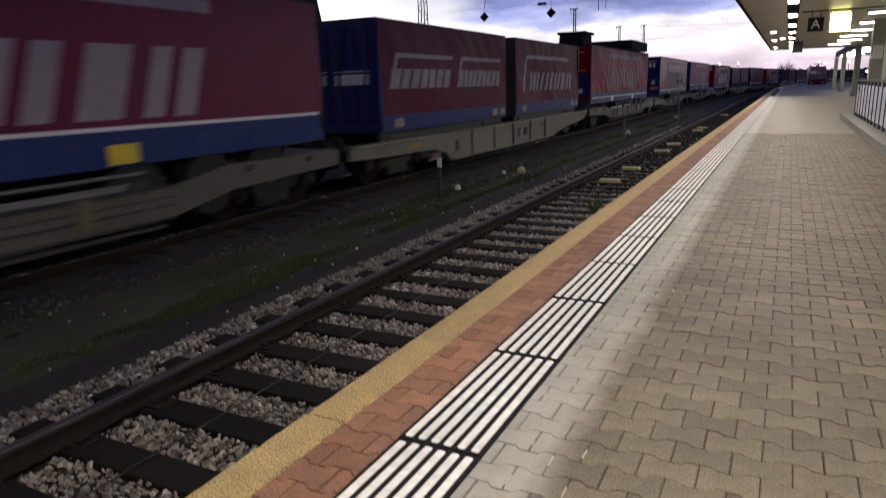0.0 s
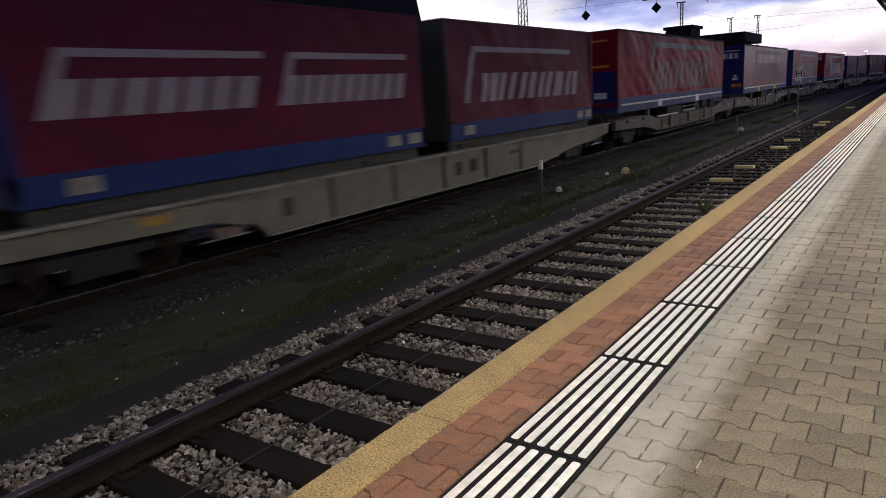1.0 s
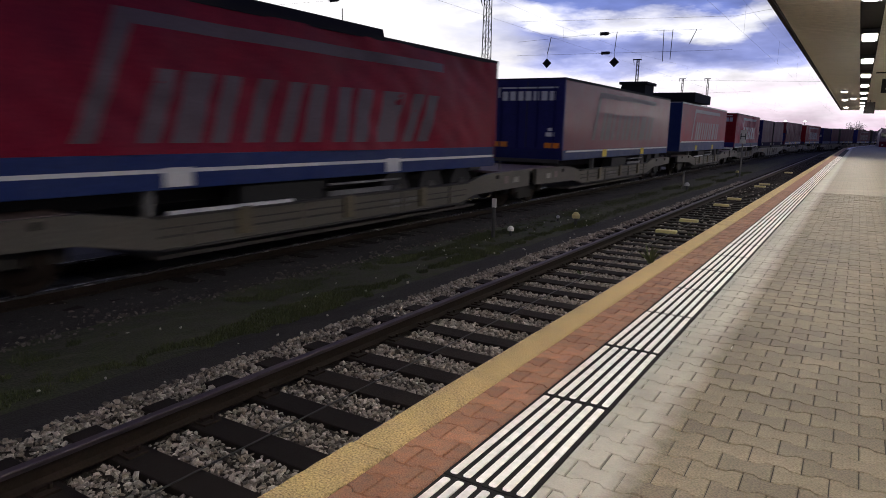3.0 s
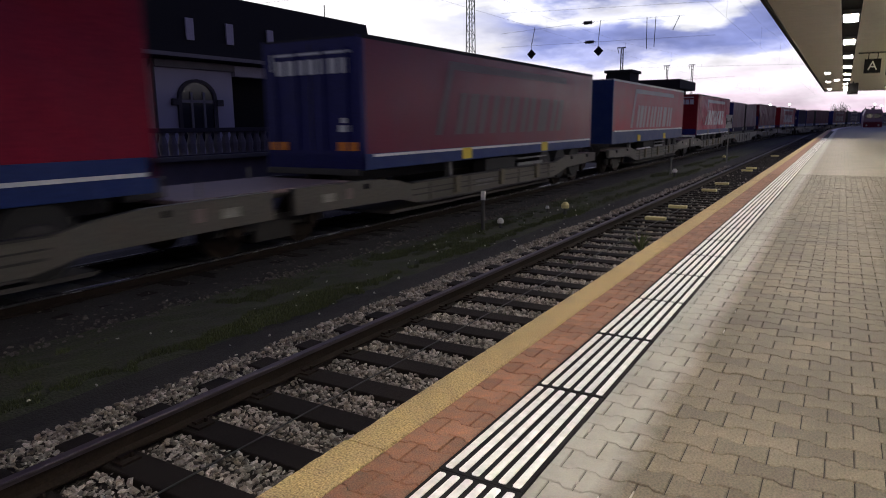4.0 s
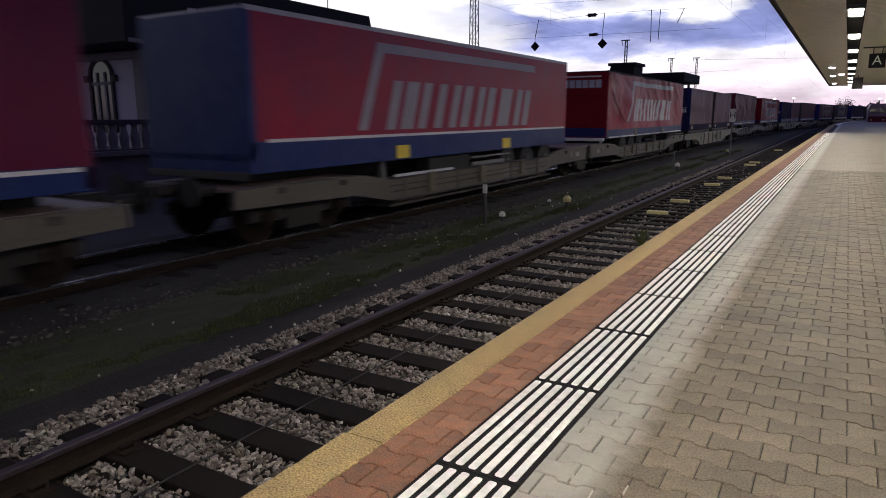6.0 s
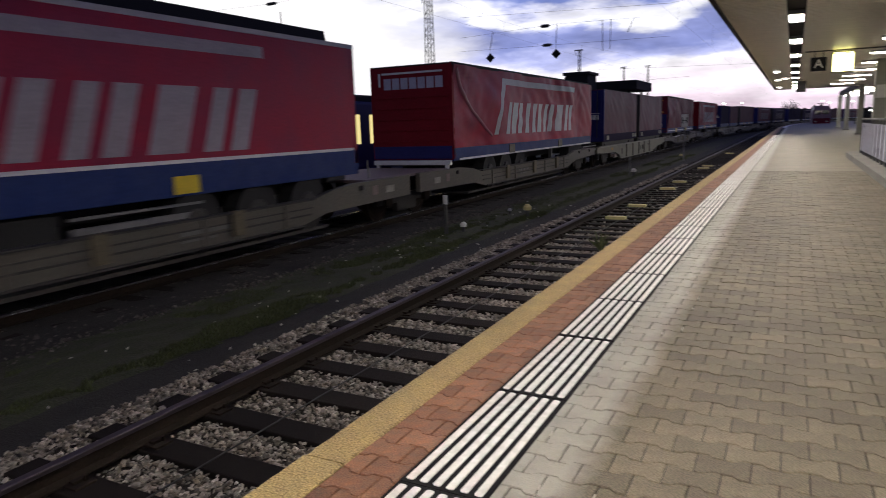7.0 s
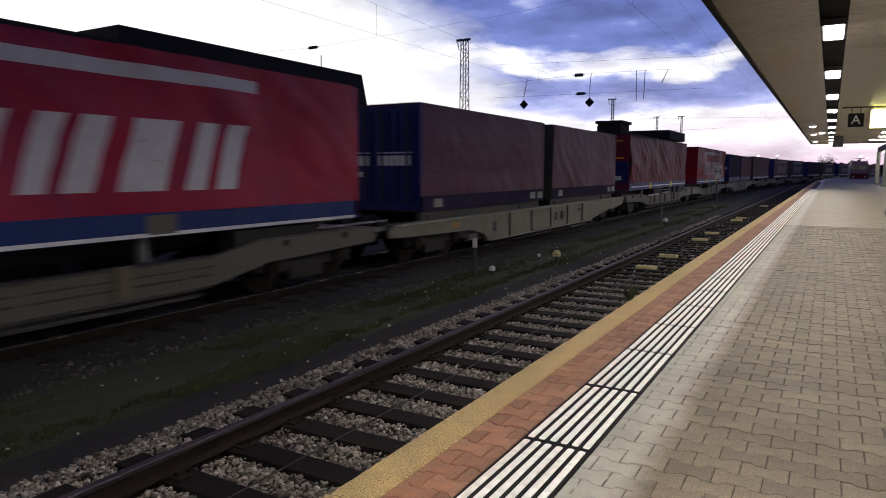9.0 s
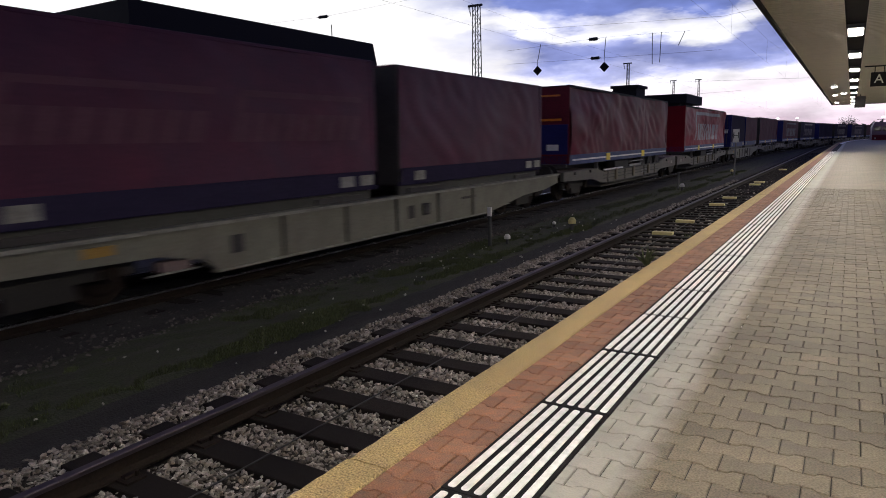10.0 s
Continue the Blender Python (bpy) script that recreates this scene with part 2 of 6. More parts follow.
# paver colour where the light along the edge is painted in
LIT_PALE = (0.45, 0.44, 0.40)
M = dict(
    paver=light_and_stains(mat("grey_paver", (0.168, 0.145, 0.101), 0.66, vary=0.42, scale=7.0, fine=110, bump=0.9, island=0.2, random_object=0.2, spec=0.35, second=(0.118, 0.096, 0.068)), LIT_PALE, 0.97, 1.12, 0.66),
    paver_far=light_and_stains(paving_mat("far_paving", (0.178, 0.156, 0.114), 0.2025, 0.1395), LIT_PALE, 0.97, 1.12, 0.68),
    
    red_paver=mat("red_paver", (0.30, 0.13, 0.068), 0.75, vary=0.48, scale=14, fine=150, bump=0.7, island=0.22, random_object=0.22, second=(0.17, 0.10, 0.068)),
    yellow=mat("yellow_edge_paint", (0.45, 0.33, 0.135), 0.75, vary=0.7, scale=5, fine=105, bump=1.0, second=(0.33, 0.245, 0.115), dist=0.009, spread=0.45),
    # pale tone for the painted joint glints and the pebbles
    sand=mat("pale_glint_and_pebble", (0.55, 0.52, 0.46), 0.9, vary=0.2, scale=20, fine=120, bump=0.3),
    joint=mat("sandy_joint", (0.035, 0.03, 0.025), 0.95, vary=0.4, scale=8, fine=150, bump=0.3),
    joint_full=mat("grey_joint_filling", (0.125, 0.108, 0.082), 0.9, vary=0.35, scale=8, fine=150, bump=0.3),
    concrete=mat("old_concrete", (0.24, 0.23, 0.21), 0.85, vary=0.3, scale=1.5, fine=60, bump=0.4),
    tac_dark=mat("dark_tactile_base", (0.012, 0.011, 0.012), 0.8, vary=0.3, scale=12, fine=150, bump=0.3, spec=0.15),
    tac_white=mat("white_tactile_bar", (0.90, 0.87, 0.85), 0.55, vary=0.06, scale=14, fine=120, bump=0.15, second=(0.7, 0.68, 0.65), spread=0.3),
    ballast=mat("ballast_stone", (0.32, 0.295, 0.28), 0.8, vary=0.3, scale=9, fine=120, bump=0.4, island=0.6, second=(0.15, 0.12, 0.095), spread=0.4),
    ballast_dark=mat("dark_ballast_stone", (0.12, 0.105, 0.095), 0.9, vary=0.3, scale=20, fine=120, bump=0.4, island=0.5),
    bed=mat("ballast_bed", (0.045, 0.038, 0.032), 0.95, spec=0.2, vary=0.5, scale=22, fine=60, bump=1.0, dist=0.03),
    dark_bed=mat("dark_ballast_bed", (0.035, 0.031, 0.03), 0.95, vary=0.5, scale=18, fine=50, bump=1.0, dist=0.03),
    sleeper=mat("tarred_wood", (0.015, 0.011, 0.009), 0.85, spec=0.2, vary=0.4, scale=4, fine=40, bump=0.5, random_object=0.3, stretch=(1, 8, 8)),
    rust=mat("rusty_rail_side", (0.02, 0.013, 0.010), 0.85, spec=0.2, vary=0.4, scale=8, fine=60, bump=0.3),
    railtop=mat("dull_rail_head", (0.085, 0.07, 0.09), 0.55, metal=0.7, vary=0.25, scale=5, fine=40, bump=0.05, stretch=(8, 0.5, 8)),
    railshine=mat("polished_rail_head", (0.5, 0.5, 0.52), 0.25, metal=1.0, vary=0.15, scale=5, fine=40, bump=0.0, stretch=(8, 0.5, 8)),
    board=mat("yellow_board", (0.62, 0.54, 0.26), 0.6, vary=0.15, scale=8, fine=60, bump=0.2),
    soil=mat("dark_soil", (0.021, 0.019, 0.020), 0.95, vary=0.45, scale=5, fine=50, bump=0.9, dist=0.02),
    field=mat("far_ground", (0.055, 0.052, 0.05), 0.95, vary=0.4, scale=0.4, fine=20, bump=0.3),
    turf=mat("mossy_turf", (0.036, 0.048, 0.016), 0.95, vary=0.5, scale=3, fine=40, bump=0.9, second=(0.04, 0.038, 0.03), dist=0.02),
    grass=mat("grass_blade", (0.062, 0.078, 0.026), 0.7, vary=0.3, scale=2, fine=30, bump=0.0, island=0.45),
    canopy=mat("ribbed_canopy_soffit", (0.78, 0.73, 0.64), 0.38, vary=0.12, scale=1.2, fine=14, bump=0.3, stretch=(0.3, 4, 1)),
    canopy_dark=mat("dark_metal_trim", (0.03, 0.028, 0.03), 0.75, vary=0.3, scale=4, fine=60, bump=0.1, spec=0.15),
    lamp=mat("lamp_panel", (1.0, 0.915, 0.80), emit=134.0),
    tube=mat("lamp_tube", (1.0, 0.92, 0.78), emit=16.0),
    tube_bright=mat("bright_lamp_tube", (1.0, 0.93, 0.82), emit=150.0),
    # added glow that stands in for the sign's reflection on the soffit
    soffit_glow=mat("soffit_glow_paint", (1.0, 0.93, 0.25), emit=22.0),
    signglow=mat("lit_sign_face", (1.0, 0.95, 0.42), emit=4.0),
    farlamp=mat("far_lamp", (1.0, 0.93, 0.9), emit=14.0),
    signdark=mat("dark_blue_sign", (0.02, 0.02, 0.024), 0.8, vary=0.2, scale=3, fine=30, bump=0.05, spec=0.1),
    white=mat("white_paint", (0.74, 0.73, 0.72), 0.5, vary=0.12, scale=6, fine=50, bump=0.1),
    column=mat("painted_column", (0.3, 0.3, 0.26), 0.55, vary=0.15, scale=2, fine=40, bump=0.1),
    panel=mat("grey_blue_panel", (0.48, 0.48, 0.62), 0.3, vary=0.12, scale=2, fine=20, bump=0.05),
    red=mat("red_tarpaulin", (0.33, 0.014, 0.036), 0.5, vary=0.2, scale=1.3, fine=26, bump=0.2, second=(0.22, 0.018, 0.05), spec=0.32, tint=(0.95, 0.5, 0.85)),
    red_dull=mat("faded_red_tarpaulin", (0.125, 0.017, 0.037), 0.55, vary=0.25, scale=1.2, fine=24, bump=0.2, second=(0.075, 0.016, 0.035), spec=0.13, tint=(1.0, 0.42, 0.6)),
    # darker than the curtains: the end walls' shade is put into the colour
    red_front=mat("red_front_wall", (0.22, 0.010, 0.022), 0.55, vary=0.2, scale=2, fine=20, bump=0.1, spec=0.08),
    blue=mat("blue_steel", (0.007, 0.025, 0.145), 0.5, vary=0.25, scale=2, fine=30, bump=0.1, second=(0.02, 0.04, 0.15), spec=0.2),
    navy=mat("navy_steel", (0.017, 0.019, 0.145), 0.55, vary=0.25, scale=2, fine=30, bump=0.1, spec=0.2),
    grey_tarp=mat("grey_tarpaulin", (0.07, 0.06, 0.10), 0.85, vary=0.25, scale=1.2, fine=24, bump=0.2, spec=0.05),
    logo=mat("pale_grey_print", (0.56, 0.55, 0.60), 0.5, vary=0.14, scale=3, fine=30, bump=0.05, spec=0.2),
    logo_dull=mat("faded_grey_print", (0.13, 0.10, 0.13), 0.5, vary=0.2, scale=3, fine=30, bump=0.05, spec=0.2),
    stripe=mat("white_stripe", (0.72, 0.72, 0.75), 0.4, vary=0.1, scale=5, fine=30, bump=0.05),
    amber=mat("amber_reflector", (0.75, 0.22, 0.02), 0.3, vary=0.12, scale=9, fine=30, bump=0.1),
    plate=mat("yellow_plate", (0.75, 0.55, 0.03), 0.5, vary=0.15, scale=9, fine=40, bump=0.1),
    wagon=mat("grey_wagon_steel", (0.092, 0.092, 0.08), 0.6, vary=0.3, scale=2.2, fine=24, bump=0.25, second=(0.10, 0.085, 0.07)),
    wagon_dark=mat("dark_wagon_steel", (0.05, 0.045, 0.045), 0.7, vary=0.4, scale=3, fine=30, bump=0.3),
    bogie=mat("sooty_bogie_iron", (0.022, 0.019, 0.018), 0.75, vary=0.4, scale=5, fine=40, bump=0.3),
    tyre=mat("black_rubber", (0.015, 0.015, 0.016), 0.8, vary=0.3, scale=8, fine=60, bump=0.2),
    steel=mat("galvanised_steel", (0.2, 0.2, 0.21), 0.5, metal=0.5, vary=0.2, scale=6, fine=50, bump=0.1),
    mast=mat("dark_mast_steel", (0.05, 0.05, 0.055), 0.6, vary=0.3, scale=5, fine=40, bump=0.2),
    wire=mat("wire", (0.03, 0.03, 0.03), 0.5, vary=0.1, bump=0.0),
    plaster=mat("pale_plaster", (0.52, 0.48, 0.58), 0.85, vary=0.15, scale=0.8, fine=30, bump=0.2),
    dark_stone=mat("sooty_stone_trim", (0.065, 0.055, 0.065), 0.85, vary=0.3, scale=2, fine=30, bump=0.3),
    stone=mat("grey_stone_trim", (0.24, 0.22, 0.24), 0.85, vary=0.2, scale=2, fine=30, bump=0.3),
    roof=mat("dark_roof", (0.012, 0.012, 0.017), 0.9, vary=0.3, scale=1, fine=20, bump=0.3, stretch=(1, 6, 1)),
    glass=mat("dark_window_glass", (0.03, 0.03, 0.04), 0.12, vary=0.1, bump=0.0),
    woods=mat("far_leaves", (0.03, 0.033, 0.03), 0.9, vary=0.4, scale=0.4, fine=3, bump=0.3, island=0.3),
    bark=mat("dark_bark", (0.04, 0.03, 0.025), 0.9, vary=0.3, scale=5, fine=30, bump=0.5),
)


# ------------------------------------------------------------------ mesh helpers
def box(bm, c, s, bevel=0.0, turn=None):
    m4 = Matrix.Translation(c) @ (turn or Matrix()) @ Matrix.Diagonal((*s, 1))
    vs = bmesh.ops.create_cube(bm, size=1.0, matrix=m4)["verts"]
    if bevel:
        es = list({e for v in vs for e in v.link_edges})
        bmesh.ops.bevel(bm, geom=es, offset=bevel, segments=2, affect="EDGES", profile=0.5)


def rod(bm, a, b, r, r2=None, n=10, caps=True):
    a, b = Vector(a), Vector(b)
    d = b - a
    m4 = Matrix.Translation((a + b) / 2) @ d.to_track_quat("Z", "Y").to_matrix().to_4x4()
    bmesh.ops.create_cone(bm, cap_ends=caps, segments=n, radius1=r, radius2=r if r2 is None else r2, depth=d.length, matrix=m4)


def prism(bm, profile, lo, hi, axis="x"):
    """A flat outline pushed along an axis. profile: pairs (y, z) for x, (x, z) for y."""
    def at(u, v, w):
        return (w, u, v) if axis == "x" else (u, w, v)
    one = [bm.verts.new(at(u, v, lo)) for u, v in profile]
    two = [bm.verts.new(at(u, v, hi)) for u, v in profile]
    n = len(profile)
    bm.faces.new(one), bm.faces.new(two[::-1])
    for i in range(n):
        bm.faces.new((one[i], two[i], two[(i + 1) % n], one[(i + 1) % n]))


def finish(bm, name, material):
    bmesh.ops.recalc_face_normals(bm, faces=bm.faces)
    me = bpy.data.meshes.new(name)
    bm.to_mesh(me)
    bm.free()
    me.materials.append(material)
    return me


def part(name, bm, material, parent, label="", smooth=False):
    me = finish(bm, name, material)
    if smooth:
        me.polygons.foreach_set("use_smooth", [True] * len(me.polygons))
    ob = new(name, me)
    ob.parent = parent
    return tagged(ob, label)


def boxes(name, items, material, parent, label="", bevel=0.0, joined=False):
    """Boxes (centre, size): each a part of its own, or all joined into one part."""
    bm = bmesh.new()
    ob = None
    for i, (c, s) in enumerate(items):
        box(bm, c, s, bevel)
        if not joined or i == len(items) - 1:
            ob = part(name, bm, material, parent, label)
            bm = bmesh.new()
    bm.free()
    return ob


def thing(name, label, category, group="", kind="", m=None):
    ob = new(name)
    ob.empty_display_size = 0.3
    if m is not None:
        ob.matrix_basis = m
    return tagged(ob, label, category, group, kind)


def raw(name, verts, faces, material, parent=None, label="", kind="", category=""):
    me = bpy.data.meshes.new(name)
    me.from_pydata(verts, [], faces)
    me.materials.append(material)
    ob = new(name, me)
    ob.parent = parent
    return tagged(ob, label, category, "", kind)


# ------------------------------------------------------------------ ground and platform
def strip(name, line, offs, zs, s0, s1, step, material, label, wobble=0.0, kind="structure", category="ground"):
    """A long sheet along a track: cross-section offs/zs, carried from s0 to s1."""
    rng = random.Random(name)
    verts, faces, n = [], [], len(offs)
    ss = np.arange(s0, s1 + step, step)
    for s in ss:
        for o, z in zip(offs, zs):
            x, y, _ = line(float(s), o)
            verts.append((x, y, z + rng.uniform(-wobble, wobble)))
    for i in range(len(ss) - 1):
        for j in range(n - 1):
            a = i * n + j
            faces.append((a, a + 1, a + n + 1, a + n))
    return raw(name, verts, faces, material, None, label, kind, category)


def make_ground():
    bm = bmesh.new()
    bmesh.ops.create_grid(bm, x_segments=8, y_segments=8, size=2500)
    ob = new("ground", finish(bm, "ground", M["field"]))
    ob.location = (0, 0, -1.02)
    tagged(ob, "dark bare ground of the railway yard", "ground", kind="structure")
    strip("ground_ballast_near", near_line, np.linspace(-3.35, 0.15, 15), [-1.0] + [-0.945] * 14, -13, 260, 0.5, M["bed"], "grey ballast bed of the empty platform track", 0.012)
    strip("ground_path", near_line, np.linspace(-4.0, -3.3, 5), [-0.985, -0.98, -0.985, -0.98, -0.99], -13, 200, 0.5, M["soil"], "dark trodden cinder path beside the track", 0.006)
    strip("ground_turf", near_line, np.linspace(-5.6, -3.95, 9), [-0.95, -0.955, -0.96, -0.955, -0.95, -0.955, -0.965, -0.97, -0.985], -13, 120, 0.4, M["turf"], "strip of sparse mossy grass between the tracks", 0.015)
    strip("ground_ballast_far", along, np.linspace(-2.4, 2.2, 13), [-1.0] + [-0.93] * 11 + [-0.99], -115, 330, 0.6, M["dark_bed"], "dark ballast bed under the goods train", 0.015)


def track(name, line, mid, label, head, first, last, sleepers, level):
    t = thing(name, label, "railway track", kind="structure")
    gauge = 0.7525
    prof = [(-0.065, -0.16), (0.065, -0.16), (0.065, -0.148), (0.011, -0.125), (0.011, -0.045), (0.036, -0.032), (0.036, -0.004)]
    full = prof + [(-x, z) for x, z in prof[::-1]][:-2]
    for side in (-1, 1):
        verts, faces, n = [], [], len(full)
        ss = list(np.arange(first, last, 2.0))
        for s in ss:
            for x, z in full:
                px, py, _ = line(float(s), mid + side * gauge + x)
                verts.append((px, py, level + z))
        for i in range(len(ss) - 1):
            for j in range(n):
                a, b = i * n + j, i * n + (j + 1) % n
                faces.append((a, b, b + n, a + n))
        rail = raw("rail", verts, faces, M["rust"], t, "rusty steel rail")
        verts, faces = [], []
        top = [(-0.0375, -0.034), (-0.0375, -0.006), (-0.030, 0.001), (0.030, 0.001), (0.0375, -0.006), (0.0375, -0.034)]
        for s in ss:
            for x, z in top:
                px, py, _ = line(float(s), mid + side * gauge + x)
                verts.append((px, py, level + z))
        for i in range(len(ss) - 1):
            for j in range(5):
                a = i * 6 + j
                faces.append((a, a + 1, a + 7, a + 6))
        raw("rail_head", verts, faces, head, rail, "smooth worn running surface")
    rng = random.Random(name)
    bm = bmesh.new()
    box(bm, (0, 0, -0.08), (2.6, 0.26, 0.16), 0.012)
    me = finish(bm, "sleeper", M["sleeper"])
    bm = bmesh.new()
    for side in (-1, 1):
        box(bm, (side * gauge, 0, 0.008), (0.34, 0.15, 0.016))
        for o in (-0.11, 0.11):
            rod(bm, (side * gauge + o, 0.04, 0.01), (side * gauge + o, 0.04, 0.05), 0.016, n=6)
            box(bm, (side * gauge + o * 0.75, 0, 0.026), (0.05, 0.09, 0.022))
    fme = finish(bm, "rail_fastening", M["rust"])
    for k in range(sleepers):
        s = first + 0.3 + 0.62 * k
        x, y, a = line(s, mid)
        ob = new("sleeper", me)
        ob.parent = t
        ob.matrix_basis = pose(x + rng.uniform(-0.03, 0.03), y + rng.uniform(-0.015, 0.015), level - 0.165, 0, 0, a + rng.uniform(-0.5, 0.5))
        if k < 40:
            f = new("rail_fastening", fme)
            f.parent = ob
    return t


def stones(name, count, x0, x1, y0, y1, z, size, material, label, seed, skip=None):
    """Loose crushed stones, one mesh."""
    rng = np.random.default_rng(seed)
    p = (1 + 5 ** 0.5) / 2
    base = np.array([(-1, p, 0), (1, p, 0), (-1, -p, 0), (1, -p, 0), (0, -1, p), (0, 1, p), (0, -1, -p), (0, 1, -p), (p, 0, -1), (p, 0, 1), (-p, 0, -1), (-p, 0, 1)], float)
    base /= np.linalg.norm(base[0])
    tri = np.array([(0, 11, 5), (0, 5, 1), (0, 1, 7), (0, 7, 10), (0, 10, 11), (1, 5, 9), (5, 11, 4), (11, 10, 2), (10, 7, 6), (7, 1, 8),
                    (3, 9, 4), (3, 4, 2), (3, 2, 6), (3, 6, 8), (3, 8, 9), (4, 9, 5), (2, 4, 11), (6, 2, 10), (8, 6, 7), (9, 8, 1)])
    x, y = rng.uniform(x0, x1, count), rng.uniform(y0, y1, count)
    if skip is not None:
        keep = ~skip(x, y)
        x, y = x[keep], y[keep]
    n = len(x)
    r = rng.uniform(0.6, 1.35, n) * size
    v = base[None] * rng.uniform(0.45, 1.4, (n, 12, 1)) * (r[:, None, None] * rng.uniform(0.4, 1.5, (n, 1, 3)))
    # each stone lies tilted its own way
    q = rng.uniform(-0.9, 0.9, n)
    cq, sq = np.cos(q)[:, None], np.sin(q)[:, None]
    v = np.stack([v[..., 0] * cq - v[..., 2] * sq, v[..., 1], v[..., 0] * sq + v[..., 2] * cq], -1)
    a = rng.uniform(0, 6.28, n)
    c, s = np.cos(a)[:, None], np.sin(a)[:, None]
    v = np.stack([v[..., 0] * c - v[..., 1] * s, v[..., 0] * s + v[..., 1] * c, v[..., 2] * 0.75], -1)
    v += np.stack([x, y, z + rng.uniform(-0.012, 0.03, n)], -1)[:, None]
    f = (tri[None] + (np.arange(n) * 12)[:, None, None]).reshape(-1, 3)
    return raw(name, v.reshape(-1, 3).tolist(), f.tolist(), material, None, label, "stuff", "ballast")


def blades(name, count, x0, x1, y0, y1, z, seed, tall=0.06):
    rng = np.random.default_rng(seed)
    x, y = rng.uniform(x0, x1, count), rng.uniform(y0, y1, count)
    # two greener bands along the tracks, bare and mossy ground between them
    band = 0.55 * np.exp(-((x + 4.22) / 0.2) ** 2) + 0.4 * np.exp(-((x + 5.1) / 0.3) ** 2) - 0.42
    keep = np.array([0.55 * noise.noise((a * 0.9, b * 0.45, 3.1)) + 0.4 * noise.noise((a * 5, b * 4, 7)) for a, b in zip(x, y)]) + band > -0.12
    x, y = x[keep], y[keep]
    n = len(x)
    a, h = rng.uniform(0, 6.28, n), rng.uniform(0.35, 1.2, n) * tall
    w = rng.uniform(0.003, 0.007, n)
    lean = rng.uniform(0.1, 0.7, n) * h
    b = rng.uniform(0, 6.28, n)
    zz = np.full(n, z)
    v = np.stack([np.stack([x - w * np.cos(a), y - w * np.sin(a), zz], -1), np.stack([x + w * np.cos(a), y + w * np.sin(a), zz], -1),
                  np.stack([x + lean * np.cos(b), y + lean * np.sin(b), zz + h], -1)], 1)
    f = np.arange(n * 3).reshape(-1, 3)
    return raw(name, v.reshape(-1, 3).tolist(), f.tolist(), M["grass"], None, "short sparse grass and moss between the tracks", "stuff", "grass")


def ribbon(name, x0, x1, z0, z1, s0, s1, material, label, parent=None):
    """A long block along the platform's line."""
    verts, faces = [], []
    ss = [s0] + [s for s in range(int(s0) + 1, int(s1), 6)] + [s1]
    for s in ss:
        for o, z in ((x0, z0), (x1, z0), (x1, z1), (x0, z1)):
            x, y, _ = near_line(float(s), o)
            verts.append((x, y, z))
    for i in range(len(ss) - 1):
        for j in range(4):
            a, b = i * 4 + j, i * 4 + (j + 1) % 4
            faces.append((a, b, b + 4, a + 4))
    e = (len(ss) - 1) * 4
    faces += [(3, 2, 1, 0), (e, e + 1, e + 2, e + 3)]
    return raw(name, verts, faces, material, parent, label, "structure" if parent is None else "")


PITCH, LONG = 0.1395, 0.2025
ROW0 = 0.036            # middle of row zero
FLARE = 0.0115          # how far a paver's broad ends stand out past its waist


def flare(d):
    """Half-width of a double-T paver against its mean, d metres from the nearest end."""
    d = abs((d + LONG / 2) % LONG - LONG / 2)
    return FLARE * max(-1.0, min(1.0, (0.0506 - d) / 0.013))


def paver_data(x0, x1, first, gap=0.0024, side=0.0024):
    """Top, chamfer and sides of one double-T paver; first: the place of an end joint in its row."""
    xs = [x0]
    n = math.floor((x0 - first) / LONG)
    for k in (n, n + 1, n + 2):
        xs += [x for x in (first + k * LONG + d for d in (-0.0636, -0.0376, 0.0376, 0.0636)) if x0 + 0.008 < x < x1 - 0.008]
    xs = sorted(xs) + [x1]
    cx, half = (x0 + x1) / 2, (x1 - x0) / 2
    out = [(x, PITCH / 2 + flare(x - first)) for x in xs]
    rings = []
    for inset, z in ((0.0032, 0.0), (0.0, -0.0042), (0.0, -0.03)):
        k = (half - gap - inset) / half
        low = [(cx + (x - cx) * k, -(w - side - inset), z) for x, w in out]
        rings += low + [(x, -y, z) for x, y, z in low[::-1]]
    n = 2 * len(xs)
    faces = [tuple(range(n))]
    for a in (0, n):
        faces += [(a + i, a + n + i, a + n + (i + 1) % n, a + (i + 1) % n) for i in range(n)]
    return rings, faces


